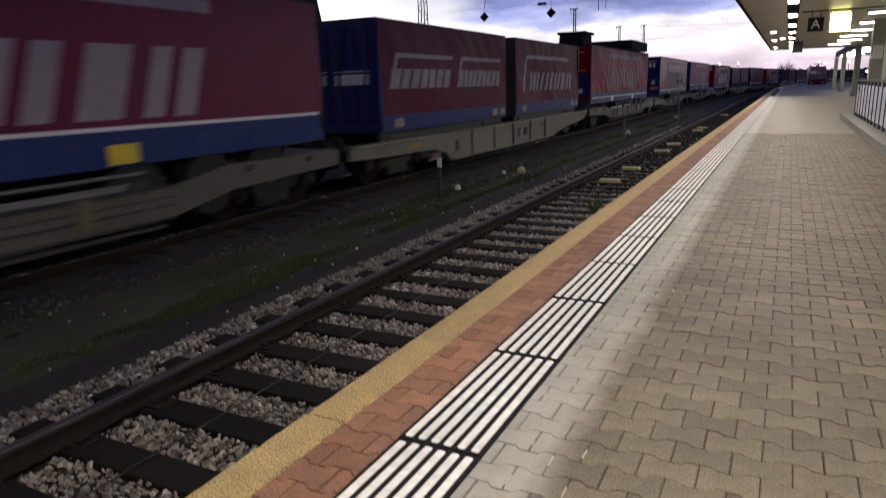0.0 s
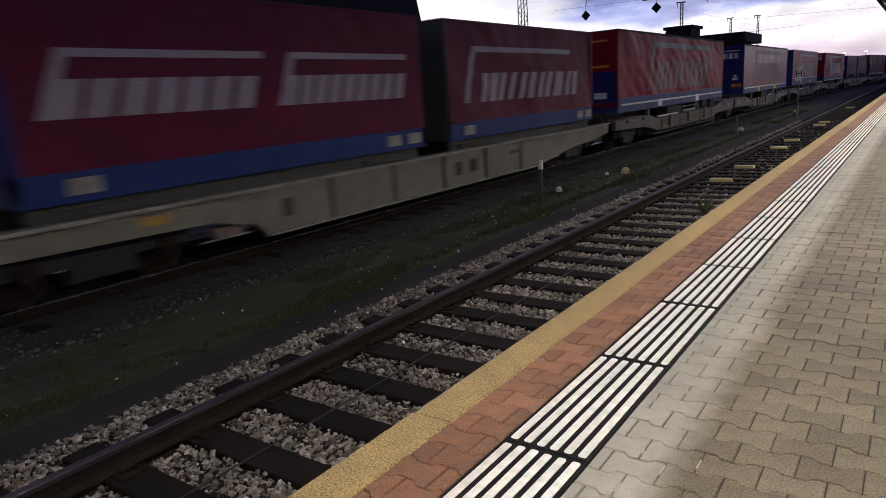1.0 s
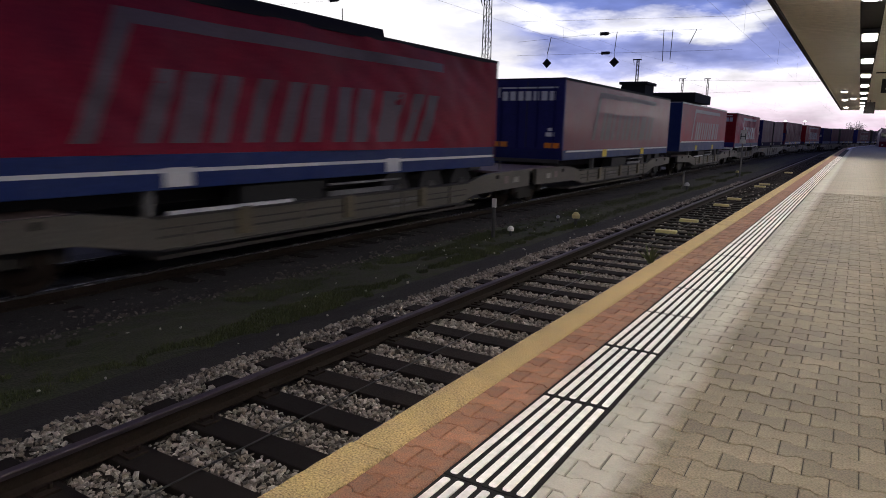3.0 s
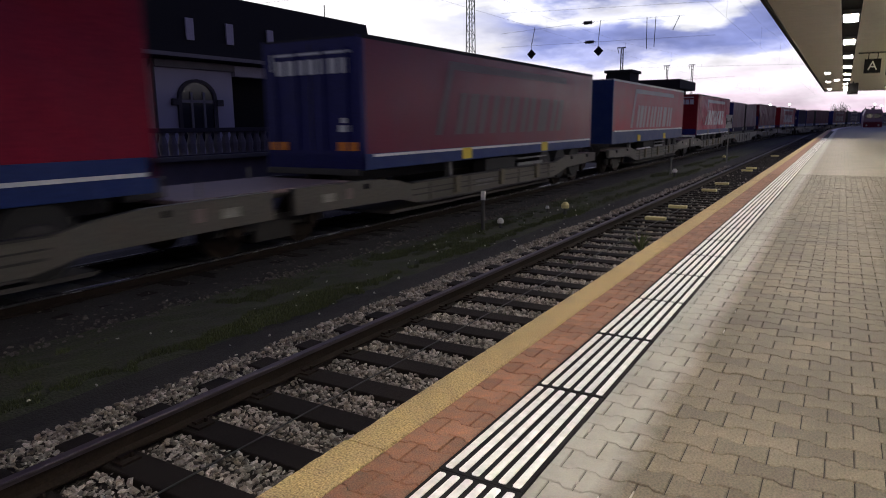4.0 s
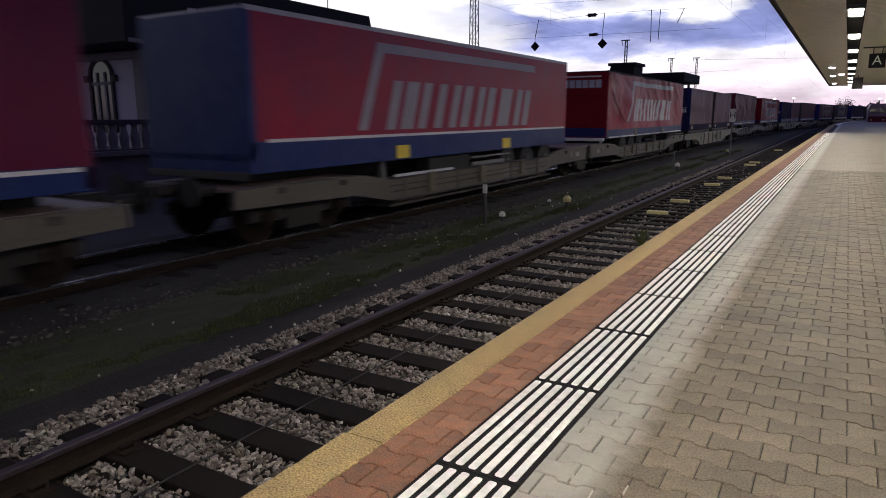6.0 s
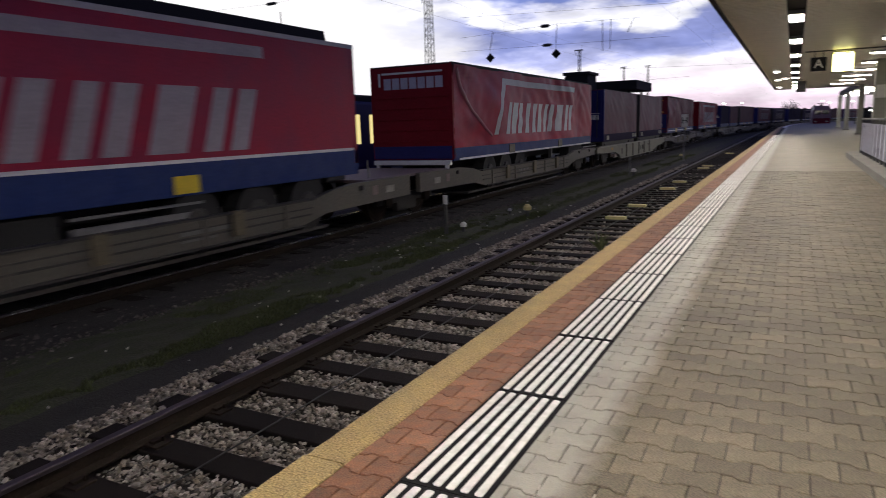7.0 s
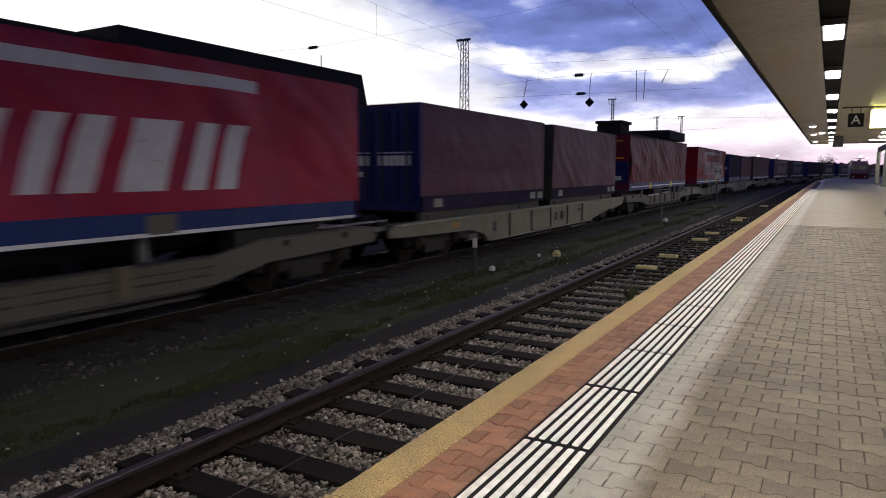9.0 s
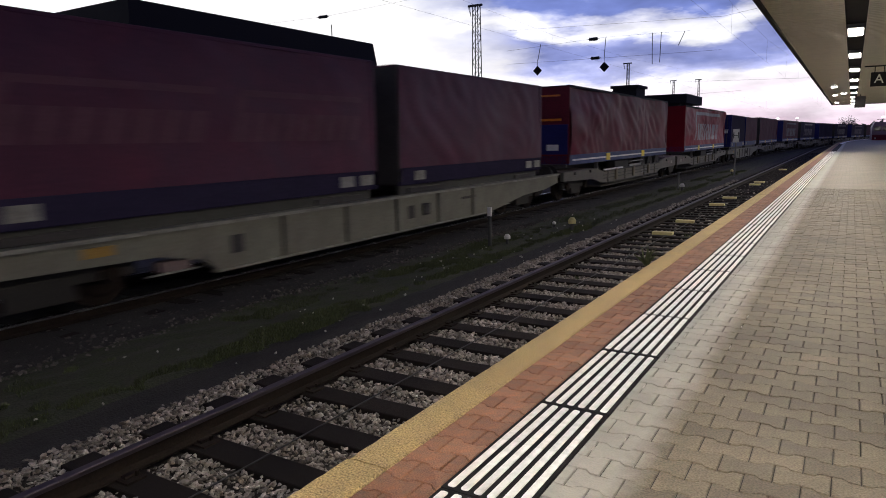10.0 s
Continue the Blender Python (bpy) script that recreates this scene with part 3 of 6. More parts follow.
def make_paving():
    plat = thing("platform", "raised station platform paved with grey interlocking pavers", "platform", kind="structure")
    ribbon("platform_core", -0.07, 9.5, -1.1, -0.03, -12, 175, M["concrete"], "grey concrete platform body", plat)
    ribbon("joint_bed", 0.133, 9.5, -0.0295, -0.010, -12, 5.5, M["joint"], "dark sandy joints", plat)
    ribbon("filled_joint_bed", 0.133, 9.5, -0.0295, -0.005, 5.5, 16.0, M["joint_full"], "joints filled with grey sand", plat)
    ribbon("far_paving", 0.775, 9.5, -0.029, 0.0, 16.02, 175, M["paver_far"], "grey paving that runs on along the platform", plat)
    ribbon("back_paving", 0.775, 9.5, -0.029, 0.0, -12, -3.115, M["paver_far"], "grey paving near the platform's end", plat)
    ribbon("side_paving", 4.25, 9.5, -0.0285, -0.003, -3.115, 16.02, M["paver_far"], "grey paving towards the far side of the platform", plat)
    ribbon("back_red_paving", 0.135, 0.405, -0.029, 0.0, -12, -3.115, M["red_paver"], "reddish paving behind the yellow edge", plat)
    ribbon("far_red_paving", 0.135, 0.405, -0.029, 0.0, 16.02, 175, M["red_paver"], "reddish paving behind the yellow edge", plat)
    # yellow edge slabs, near to far
    rng = random.Random(5)
    y = -6.88 - 2 * 2.95
    k = 0
    while y < 95:
        length = 2.95 if y < 40 else 13.8
        if y < 16:
            # rough slab with a worn, chipped arris
            sec, vs, fs = 90, [], []
            for i in range(sec + 1):
                yy = y + 0.004 + (length - 0.008) * i / sec
                chip = max(0.0, noise.noise((yy * 13, 1.3, k)) - 0.3) * 0.014 + 0.004 * abs(noise.noise((yy * 31, 4, k)))
                chip2 = max(0.0, noise.noise((yy * 6, 9.3, k)) - 0.3) * 0.012 + 0.003 * abs(noise.noise((yy * 29, 8, k)))
                up = lambda u: 0.0025 * noise.noise((yy * 5, u * 9, 2.0)) + 0.0015 * noise.noise((yy * 23, u * 31, 6.0))
                for u, z in ((-0.085, -0.18), (-0.085 + 0.3 * chip, -0.014 - chip), (-0.073 + chip, -0.002 - 0.3 * chip), (-0.03, up(0)), (0.02, up(1)), (0.07, up(2)),
                             (0.121 - chip2, up(3)), (0.130 - 0.5 * chip2, -0.006 - chip2), (0.133, -0.18)):
                    vs.append((u, yy, z))
            for i in range(sec):
                for j in range(8):
                    a = i * 9 + j
                    fs.append((a, a + 1, a + 10, a + 9))
            fs += [tuple(range(8, -1, -1)), tuple(range(sec * 9, sec * 9 + 9))]
            ob = raw("edge_slab", vs, fs, M["yellow"], plat, "" if k else "yellow painted rough concrete edge slab")
        else:
            bm = bmesh.new()
            box(bm, (0.024, y + length / 2, -0.09), (0.218, length - 0.008, 0.18), 0.012)
            ob = part("edge_slab", bm, M["yellow"], plat)
        ob.location = (rng.uniform(-0.003, 0.003), 0, rng.uniform(-0.002, 0.002))
        y += length
        k += 1
    ribbon("far_edge", -0.085, 0.133, -0.18, 0.0, 95, 175, M["yellow"], "yellow platform edge", plat)
    # guiding strip: dark plates with six white bars each
    me = {}
    bm = bmesh.new()
    box(bm, (0, 0, -0.015), (0.368, 0.994, 0.03), 0.003)
    me["plate"] = finish(bm, "tactile_plate", M["tac_dark"])
    bm = bmesh.new()
    # a flat bar with rounded corners and a bevelled rim
    for z0, z1, k0, k1 in ((0.0, 0.0035, 0.0, 0.0), (0.0035, 0.005, 0.0, 0.0025)):
        loops = []
        for z, k in ((z0, k0), (z1, k1)):
            w, l, c = 0.0168 - k, 0.478 - k, 0.009
            loops.append([bm.verts.new((sx * w - sx * c * (1 - cx), sy * l - sy * c * (1 - cy), z)) for sx, sy, steps in ((1, 1, (0, 1, 2)), (-1, 1, (2, 1, 0)), (-1, -1, (0, 1, 2)), (1, -1, (2, 1, 0)))
                          for cx, cy in ((math.cos(q * math.pi / 4), math.sin(q * math.pi / 4)) for q in steps)])
        for i in range(12):
            j = (i + 1) % 12
            bm.faces.new((loops[0][i], loops[0][j], loops[1][j], loops[1][i]))
    bm.faces.new(loops[1])
    me["bar"] = finish(bm, "tactile_bar", M["tac_white"])
    for k in range(-12, 95):
        pl = new("tactile_plate", me["plate"])
        pl.parent = plat
        pl.matrix_basis = pose(0.590 + rng.uniform(-0.001, 0.001), k + 0.505, 0.0 + rng.uniform(-0.001, 0.001), 0, 0, rng.uniform(-0.1, 0.1))
        if k < 55:
            for j in range(6):
                b = new("tactile_bar", me["bar"])
                b.parent = pl
                b.matrix_basis = pose((j - 2.5) * 0.0590, rng.uniform(-0.004, 0.004), 0, 0, 0, rng.uniform(-0.15, 0.15))
    ribbon("far_guide_strip", 0.405, 0.775, -0.029, 0.001, 95, 175, M["tac_white"], "pale guiding strip far along the platform", plat)
    # pavers, row by row
    near, rest_v, rest_f = [], {}, {}
    shared = {}

    def lay(material, x0, x1, row, first, picked):
        z, tilt = rng.gauss(0, 0.0012), rng.gauss(0, 0.006)
        y = ROW0 + row * PITCH
        if picked:
            key = (material.name, round(x1 - x0, 3), round((x0 - first) % LONG, 3) % LONG)
            if key not in shared:
                v, f = paver_data(0.0, x1 - x0, (first - x0) % LONG)
                m1 = bpy.data.meshes.new("paver")
                m1.from_pydata(v, [], f)
                m1.materials.append(material)
                shared[key] = m1
            ob = new("paver", shared[key])
            ob.parent = plat
            ob.location = (x0, y, z)
        else:
            v, f = paver_data(x0, x1, first)
            vs, fs = rest_v.setdefault(material.name, []), rest_f.setdefault(material.name, (material, []))[1]
            o = len(vs)
            cx = (x0 + x1) / 2
            vs += [(a, b + y, c + z + (a - cx) * tilt) for a, b, c in v]
            fs += [tuple(i + o for i in q) for q in f]

    for row in range(-22, 115):
        y = ROW0 + row * PITCH
        first = 0.924 - (LONG / 2 if row % 2 else 0.0)
        xs = [0.775] + [first + LONG * k for k in range(18) if first + LONG * k < 4.4]
        for a, b in zip(xs, xs[1:]):
            lay(M["paver"], a, b, row, first, -1.2 < y < 1.6 and b < 2.35)
        cut = 0.2305 if row % 2 else 0.330
        for a, b in ((0.135, cut), (cut, 0.405)):
            lay(M["red_paver"], a, b, row, cut, -1.2 < y < 2.2)
    # glints on the joints beside the guiding strip, painted as thin pale blocks
    bm = bmesh.new()
    for row in range(-16, 60):
        for k in range(2):
            if rng.random() < (0.6 if k == 0 else 0.2):
                x = 0.924 + LONG * k - (LONG / 2 if row % 2 else 0.0) + rng.uniform(-0.0015, 0.0015)
                box(bm, (x, ROW0 + (row + rng.uniform(-0.2, 0.2)) * PITCH, -0.002), (0.0045, rng.uniform(0.03, 0.09), 0.008), 0.0, Matrix.Rotation(rng.uniform(-0.05, 0.05), 4, "Z"))
    tagged(part("joint_sand", bm, M["sand"], plat, "small pale blocks painted as glints on the joints"), kind="stuff")
    for key, (material, fs) in rest_f.items():
        raw("paver_field", rest_v[key], fs, material, plat, "", "stuff")
    return plat


# ------------------------------------------------------------------ the platform's roof and furniture
SOFFIT = 3.4


def make_canopy():
    c = thing("canopy", "long flat platform roof with a ribbed pale soffit", "platform roof", kind="structure")
    bm = bmesh.new()
    # soffit in two strips beside the sunk lamp channel
    for x0, x1 in ((0.36, 1.46), (1.80, 9.4)):
        box(bm, ((x0 + x1) / 2, 21.0, SOFFIT + 0.03), (x1 - x0, 66.0, 0.06))
    part("soffit", bm, M["canopy"], c, "pale ribbed metal soffit")
    bm = bmesh.new()
    y = -11.9
    while y < 54:
        box(bm, (0.91, y, SOFFIT - 0.002), (1.08, 0.006, 0.008))
        box(bm, (3.4, y, SOFFIT - 0.002), (3.18, 0.006, 0.008))
        y += 0.2
    tagged(part("soffit_rib", bm, M["canopy"], c, "thin ribs across the soffit"), kind="stuff")
    boxes("lamp_channel", [((1.63, 21, SOFFIT + 0.13), (0.36, 66, 0.05))], M["canopy_dark"], c, "dark sunk channel for the lamps")
    boxes("roof_deck", [((4.87, 21, SOFFIT + 0.30), (9.1, 66.2, 0.22))], M["canopy_dark"], c, "dark roof deck")
    boxes("fascia", [((0.315, 21, SOFFIT + 0.17), (0.09, 66.4, 0.40))], M["canopy_dark"], c, "dark metal roof edge", 0.015)
    boxes("end_fascia", [((4.85, 54.1, SOFFIT + 0.17), (9.0, 0.09, 0.40))], M["canopy_dark"], c, "dark metal roof end")


def make_lamps():
    me_f, me_p = None, None
    for k in range(14):
        y = -11.2 + 4.92 * k
        l = thing("platform_lamp", "oblong white lamp sunk in the platform roof", "lamp", "lamps in the roof channel", m=pose(1.63, y, SOFFIT - 0.02))
        if me_f is None:
            bm = bmesh.new()
            for o in (-1, 1):
                box(bm, (o * 0.142, 0, 0.04), (0.03, 1.2, 0.06))
                box(bm, (0, o * 0.585, 0.04), (0.254, 0.03, 0.06))
            box(bm, (0, 0, 0.085), (0.314, 1.2, 0.03))
            me_f = finish(bm, "lamp_frame", M["steel"])
            bm = bmesh.new()
            box(bm, (0, 0, 0.02), (0.25, 1.13, 0.03), 0.012)
            me_p = finish(bm, "lamp_diffuser", M["lamp"])
        new("lamp_frame", me_f).parent = l
        new("lamp_diffuser", me_p).parent = l
    for k in range(13):
        y = -9.5 + 4.62 * k + 0.0
        l = thing("tube_lamp", "white tube lamp hung across under the roof", "lamp", "tube lamps", m=pose(4.35 + 0.12 * (k % 3 - 1), y, SOFFIT - 0.12))
        boxes("lamp_housing", [((0, 0, 0.05), (1.25, 0.12, 0.06))], M["steel"], l)
        bm = bmesh.new()
        rod(bm, (-0.58, 0, 0), (0.58, 0, 0), 0.03, n=8)
        part("lamp_tube", bm, M["tube"], l)
    for x, y in ((0.9, 31.0), (1.2, 37.0), (0.8, 38.5), (0.7, 48.5)):
        l = thing("spot_lamp", "small white round lamp under the roof", "lamp", "round lamps", m=pose(x, y, SOFFIT - 0.05))
        bm = bmesh.new()
        rod(bm, (0, 0, 0.0), (0, 0, 0.05), 0.15, 0.12, 14)
        part("lamp_ring", bm, M["steel"], l)
        bm = bmesh.new()
        rod(bm, (0, 0, -0.05), (0, 0, 0.0), 0.09, 0.13, 14)
        part("lamp_glass", bm, M["farlamp"], l)


def text_part(body, size, material, parent, m, label):
    cu = bpy.data.curves.new("letter", "FONT")
    cu.body, cu.size, cu.align_x, cu.align_y, cu.extrude = body, size, "CENTER", "CENTER", 0.004
    tmp = new("letter", cu)
    me = bpy.data.meshes.new_from_object(tmp.evaluated_get(bpy.context.evaluated_depsgraph_get()))
    bpy.data.objects.remove(tmp)
    me.materials.clear()
    me.materials.append(material)
    ob = new("letter", me)
    ob.parent = parent
    ob.matrix_basis = m
    return tagged(ob, label)


def make_signs():
    s = thing("section_sign", "square dark sign with a white letter A hung from the roof", "sign", m=pose(2.30, 22.0, 2.98))
    boxes("sign_board", [((0, 0, 0), (0.44, 0.06, 0.43))], M["signdark"], s, "dark sign board", 0.01)
    boxes("sign_rod", [((-0.12, 0, 0.31), (0.025, 0.025, 0.2)), ((0.12, 0, 0.31), (0.025, 0.025, 0.2))], M["mast"], s)
    text_part("A", 0.38, M["white"], s, pose(0, -0.036, 0.0, 90, 0, 0), "white letter A")
    b = thing("light_sign", "glowing pale yellow sign box hung from the roof", "sign", m=pose(2.97, 22.0, 2.99))
    boxes("sign_case", [((0, 0, 0), (0.62, 0.16, 0.60))], M["canopy_dark"], b, "dark frame", 0.01)
    boxes("sign_face", [((0, -0.082, 0), (0.57, 0.01, 0.55))], M["signglow"], b, "glowing pale yellow face")
    boxes("sign_rod", [((-0.22, 0, 0.34), (0.03, 0.03, 0.1)), ((0.22, 0, 0.34), (0.03, 0.03, 0.1))], M["mast"], b)
    # added strip, no part of the sign: it throws yellow on the soffit
    boxes("sign_top", [((0, 0, 0.304), (0.5, 0.1, 0.008))], M["soffit_glow"], b, "glowing strip added to tint the soffit yellow")
    r = thing("sign_rail", "thin dark bar under the roof that carries the signs", "bar", m=pose(0, 22.0, SOFFIT - 0.02))
    boxes("bar", [((3.2, 0, 0), (2.6, 0.04, 0.04))], M["mast"], r)
    for x, y, z, w, h in ((1.95, 40.0, 3.0, 0.5, 0.6),):
        d = thing("hanging_display", "dark train display hung from the roof", "display", "displays", m=pose(x, y, z))
        boxes("case", [((0, 0, 0), (w, 0.25, h))], M["canopy_dark"], d, "", 0.015)
        boxes("hanger", [((0, 0, h / 2 + (SOFFIT - z - h / 2) / 2), (0.05, 0.05, SOFFIT - z - h / 2))], M["mast"], d)


def make_stairwell():
    k = thing("stair_kerb", "low pale concrete kerb round a stairwell", "kerb", kind="structure")
    bm = bmesh.new()
    pts = [(3.28, 6.0), (3.28, 22.6), (3.42, 23.1), (3.75, 23.4), (5.6, 23.4), (5.6, 23.0), (3.95, 23.0), (3.72, 22.4), (3.72, 6.0)]
    lo, hi = [bm.verts.new((x, y, 0.0)) for x, y in pts], [bm.verts.new((x, y, 0.16)) for x, y in pts]
    bm.faces.new(hi)
    for i in range(len(pts)):
        j = (i + 1) % len(pts)
        bm.faces.new((lo[i], lo[j], hi[j], hi[i]))
    part("kerb_stone", bm, M["concrete"], k, "pale worn concrete kerb")
    f = thing("stair_railing", "metal railing with grey-blue panels on a kerb", "railing", m=pose(3.62, 0, 0.16))
    y = 6.2
    ys = []
    while y < 22.6:
        ys.append(y)
        y += 0.82
    for i, y in enumerate(ys):
        boxes("post", [((0, y, 0.52), (0.05, 0.05, 1.04))], M["mast"], f, "" if i else "dark upright post")
        if i < len(ys) - 1:
            boxes("panel", [((0, y + 0.41, 0.52), (0.02, 0.68, 0.84))], M["panel"], f, "" if i else "grey-blue sheet panel", 0.004)
    boxes("handrail", [((0, (ys[0] + ys[-1]) / 2, 1.07), (0.06, ys[-1] - ys[0] + 0.06, 0.05))], M["mast"], f, "dark top rail", 0.012)


def make_columns():
    first = None
    for i, (x, y) in enumerate(((5.75, 52.0), (5.95, 69.0), (5.95, 81.0), (4.55, 27.5))):
        c = thing("roof_column", "slim grey-green column that carries the platform roof", "column", "roof columns", m=pose(x, y, 0))
        w = 0.36 if i < 3 else 0.42
        boxes("shaft", [((0, 0, 1.7), (w, w, 3.4))], M["column"], c, "", 0.03)
        boxes("foot", [((0, 0, 0.06), (w + 0.12, w + 0.12, 0.12))], M["concrete"], c)
    c = thing("far_canopy", "further platform roof beyond the first one", "platform roof", kind="structure")
    boxes("soffit", [((7.75, 69.0, 3.55), (3.6, 26.0, 0.3))], M["canopy"], c, "pale soffit")
    boxes("edge", [((5.91, 69.0, 3.6), (0.08, 26.0, 0.5))], M["canopy_dark"], c, "dark edge")
    for k in range(4):
        l = thing("tube_lamp", "bright white tube lamp under the further roof", "lamp", "tube lamps", m=pose(6.9, 58.0 + 6.5 * k, 3.34))
        bm = bmesh.new()
        rod(bm, (-0.7, 0, 0), (0.7, 0, 0), 0.04, n=8)
        part("lamp_tube", bm, M["tube_bright"], l)
        boxes("lamp_housing", [((0, 0, 0.05), (1.5, 0.12, 0.06))], M["steel"], l)
    h = thing("lift_house", "grey-green lift shaft house with a pale door", "building", m=pose(7.6, 40.0, 0))
    boxes("wall", [((0, 0, 1.65), (3.2, 4.0, 3.3))], M["column"], h, "grey-green wall", 0.02)
    boxes("door_frame", [((-0.95, -2.02, 1.08), (0.94, 0.06, 2.16))], M["steel"], h)
    d = boxes("door", [((-0.95, -2.06, 1.05), (0.8, 0.05, 2.06))], M["white"], h, "pale metal door", 0.01)
    boxes("handle", [((-0.65, -2.1, 1.05), (0.04, 0.05, 0.16))], M["mast"], d)
    n = thing("notice_board", "small white notice on the column", "sign", m=pose(4.55, 27.25, 2.2))
    boxes("board", [((0, 0, 0), (0.34, 0.03, 0.48))], M["white"], n)


# ------------------------------------------------------------------ beside the tracks
def make_trackside():
    p = thing("marker_post", "slim grey post with a white top between the tracks", "post", m=pose(-4.93, 9.76, -0.96))
    bm = bmesh.new()
    rod(bm, (0, 0, 0), (0, 0, 0.68), 0.042, n=10)
    part("shaft", bm, M["mast"], p, "dark weathered shaft")
    boxes("plate", [((0, 0, 0.77), (0.095, 0.06, 0.2))], M["white"], p, "white painted top", 0.01)
    spots = [(-4.21, 12.9, 1.0, "board"), (-4.72, 10.2, 0.7, "white"), (-4.33, 26.4, 1.0, "white"), (-4.3, 40.0, 0.9, "board"), (-4.85, 13.3, 0.5, "white")]
    for x, y, k, m1 in spots:
        b = thing("track_marker", "small pale capped marker on a short stem in the grass", "marker", "markers in the grass", m=pose(x, y, -0.965))
        bm = bmesh.new()
        rod(bm, (0, 0, 0), (0, 0, 0.2 * k), 0.045 * k, 0.04 * k, 8)
        part("stem", bm, M["mast"], b)
        bm = bmesh.new()
        rod(bm, (0, 0, 0.19 * k), (0, 0, 0.27 * k), 0.1 * k, 0.105 * k, 12)
        rod(bm, (0, 0, 0.27 * k), (0, 0, 0.34 * k), 0.105 * k, 0.05 * k, 12)
        part("cap", bm, M[m1], b, "pale cap")
    p = thing("marker_post", "short grey post between the tracks", "post", m=pose(-4.75, 27.6, -0.96))
    bm = bmesh.new()
    rod(bm, (0, 0, 0), (0, 0, 0.75), 0.045, n=8)
    part("shaft", bm, M["steel"], p)
    h = thing("stop_board", "white board with a black letter H on a post", "sign", m=pose(-3.88, 38.0, -0.98))
    bm = bmesh.new()
    rod(bm, (0, 0, 0), (0, 0, 1.9), 0.04, n=8)
    part("shaft", bm, M["steel"], h)
    boxes("board", [((0, -0.05, 2.3), (0.33, 0.03, 0.74))], M["white"], h, "white board", 0.01)
    text_part("H", 0.5, M["mast"], h, pose(0, -0.069, 2.3, 90, 0, 0), "black letter H")
    # flat yellow boards on the sleepers
    for y in (12.86, 15.35, 20.3, 22.97, 30.4, 32.2, 45.0):
        b = thing("yellow_board", "pale yellow flat cover lying across the sleepers", "board", "boards on the track", m=pose(-1.90, y - 0.0133 * (y + 3.08), NEAR_TOP - 0.165))
        boxes("cover", [((0, 0, 0.035), (0.46, 0.2, 0.07))], M["board"], b, "", 0.012)
    # a thin cable along the middle of the empty track
    wires("track_cable", [((-1.78, 1.2 * k, NEAR_TOP - 0.153), (-1.78, 1.2 * k + 1.2, NEAR_TOP - 0.153)) for k in range(-6, 14)], 0.007, "thin black cable lying along the track")
    # weeds at the foot of the platform
    for (x, y, k, z) in ((-0.06, 4.1, 1.0, -0.2), (-1.15, 5.2, 0.55, -0.93), (-2.0, 7.2, 0.5, -0.93), (-1.3, 12.5, 0.8, -0.93), (-1.6, 3.9, 0.45, -0.93)):
        rng = random.Random(y)
        bm = bmesh.new()
        for i in range(26):
            a, t = rng.uniform(0, 6.28), rng.uniform(0.2, 0.9)
            d = Vector((math.cos(a) * t, math.sin(a) * t, 1)).normalized()
            side = d.cross(Vector((0, 0, 1))).normalized() * 0.012 * k
            l = rng.uniform(0.12, 0.3) * k
            o = Vector((rng.uniform(-0.03, 0.03), rng.uniform(-0.05, 0.05), 0))
            vs = [bm.verts.new(o + q) for q in (-side * 0.3, d * l * 0.5 - side, d * l + Vector((0, 0, -0.04)) * k, d * l * 0.5 + side, side * 0.3)]
            bm.faces.new(vs)
        w = tagged(new("weed", finish(bm, "weed", M["grass"])), "small green weed growing beside the platform edge", "weed", "weeds", "stuff")
        w.location = (x, y, z if z > -0.5 else -0.96)
        if z > -0.5:
            w.location = (-0.1, y, -0.02)


# ------------------------------------------------------------------ overhead line
def lattice_mast(x, y, top, width, label, arms=()):
    m1 = thing("catenary_mast", label, "mast", "overhead line masts", m=pose(x, y, -1.0))
    h = top + 1.0
    w0, w1 = width, width * 0.62
    bm = bmesh.new()
    for sx in (-1, 1):
        for sy in (-1, 1):
            rod(bm, (sx * w0 / 2, sy * w0 / 2, 0), (sx * w1 / 2, sy * w1 / 2, h), 0.035, n=5)
    part("leg", bm, M["mast"], m1, "four upright angle irons")
    bm = bmesh.new()
    n = int(h / 0.55)
    for i in range(n):
        z0, z1 = h * i / n, h * (i + 1) / n
        a, b = (w0 + (w1 - w0) * i / n) / 2, (w0 + (w1 - w0) * (i + 1) / n) / 2
        s = 1 if i % 2 else -1
        for q in (-1, 1):
            rod(bm, (s * a, q * a, z0), (-s * b, q * b, z1), 0.018, n=4)
            rod(bm, (q * a, s * a, z0), (q * b, -s * b, z1), 0.018, n=4)
    part("bracing", bm, M["mast"], m1, "zigzag lattice bracing")
    bm = bmesh.new()
    box(bm, (-0.1, 0, h - 0.05), (1.1, 0.16, 0.14))
    rod(bm, (-0.55, 0, h - 0.1), (-0.45, 0, h - 0.75), 0.025, n=5)
    rod(bm, (-0.65, 0, h - 0.1), (-0.45, 0, h - 0.75), 0.018, n=5)
    for a, b, r in arms:
        rod(bm, a, b, r, n=5)
    part("crossarm", bm, M["mast"], m1, "crossarm at the top")
    return m1


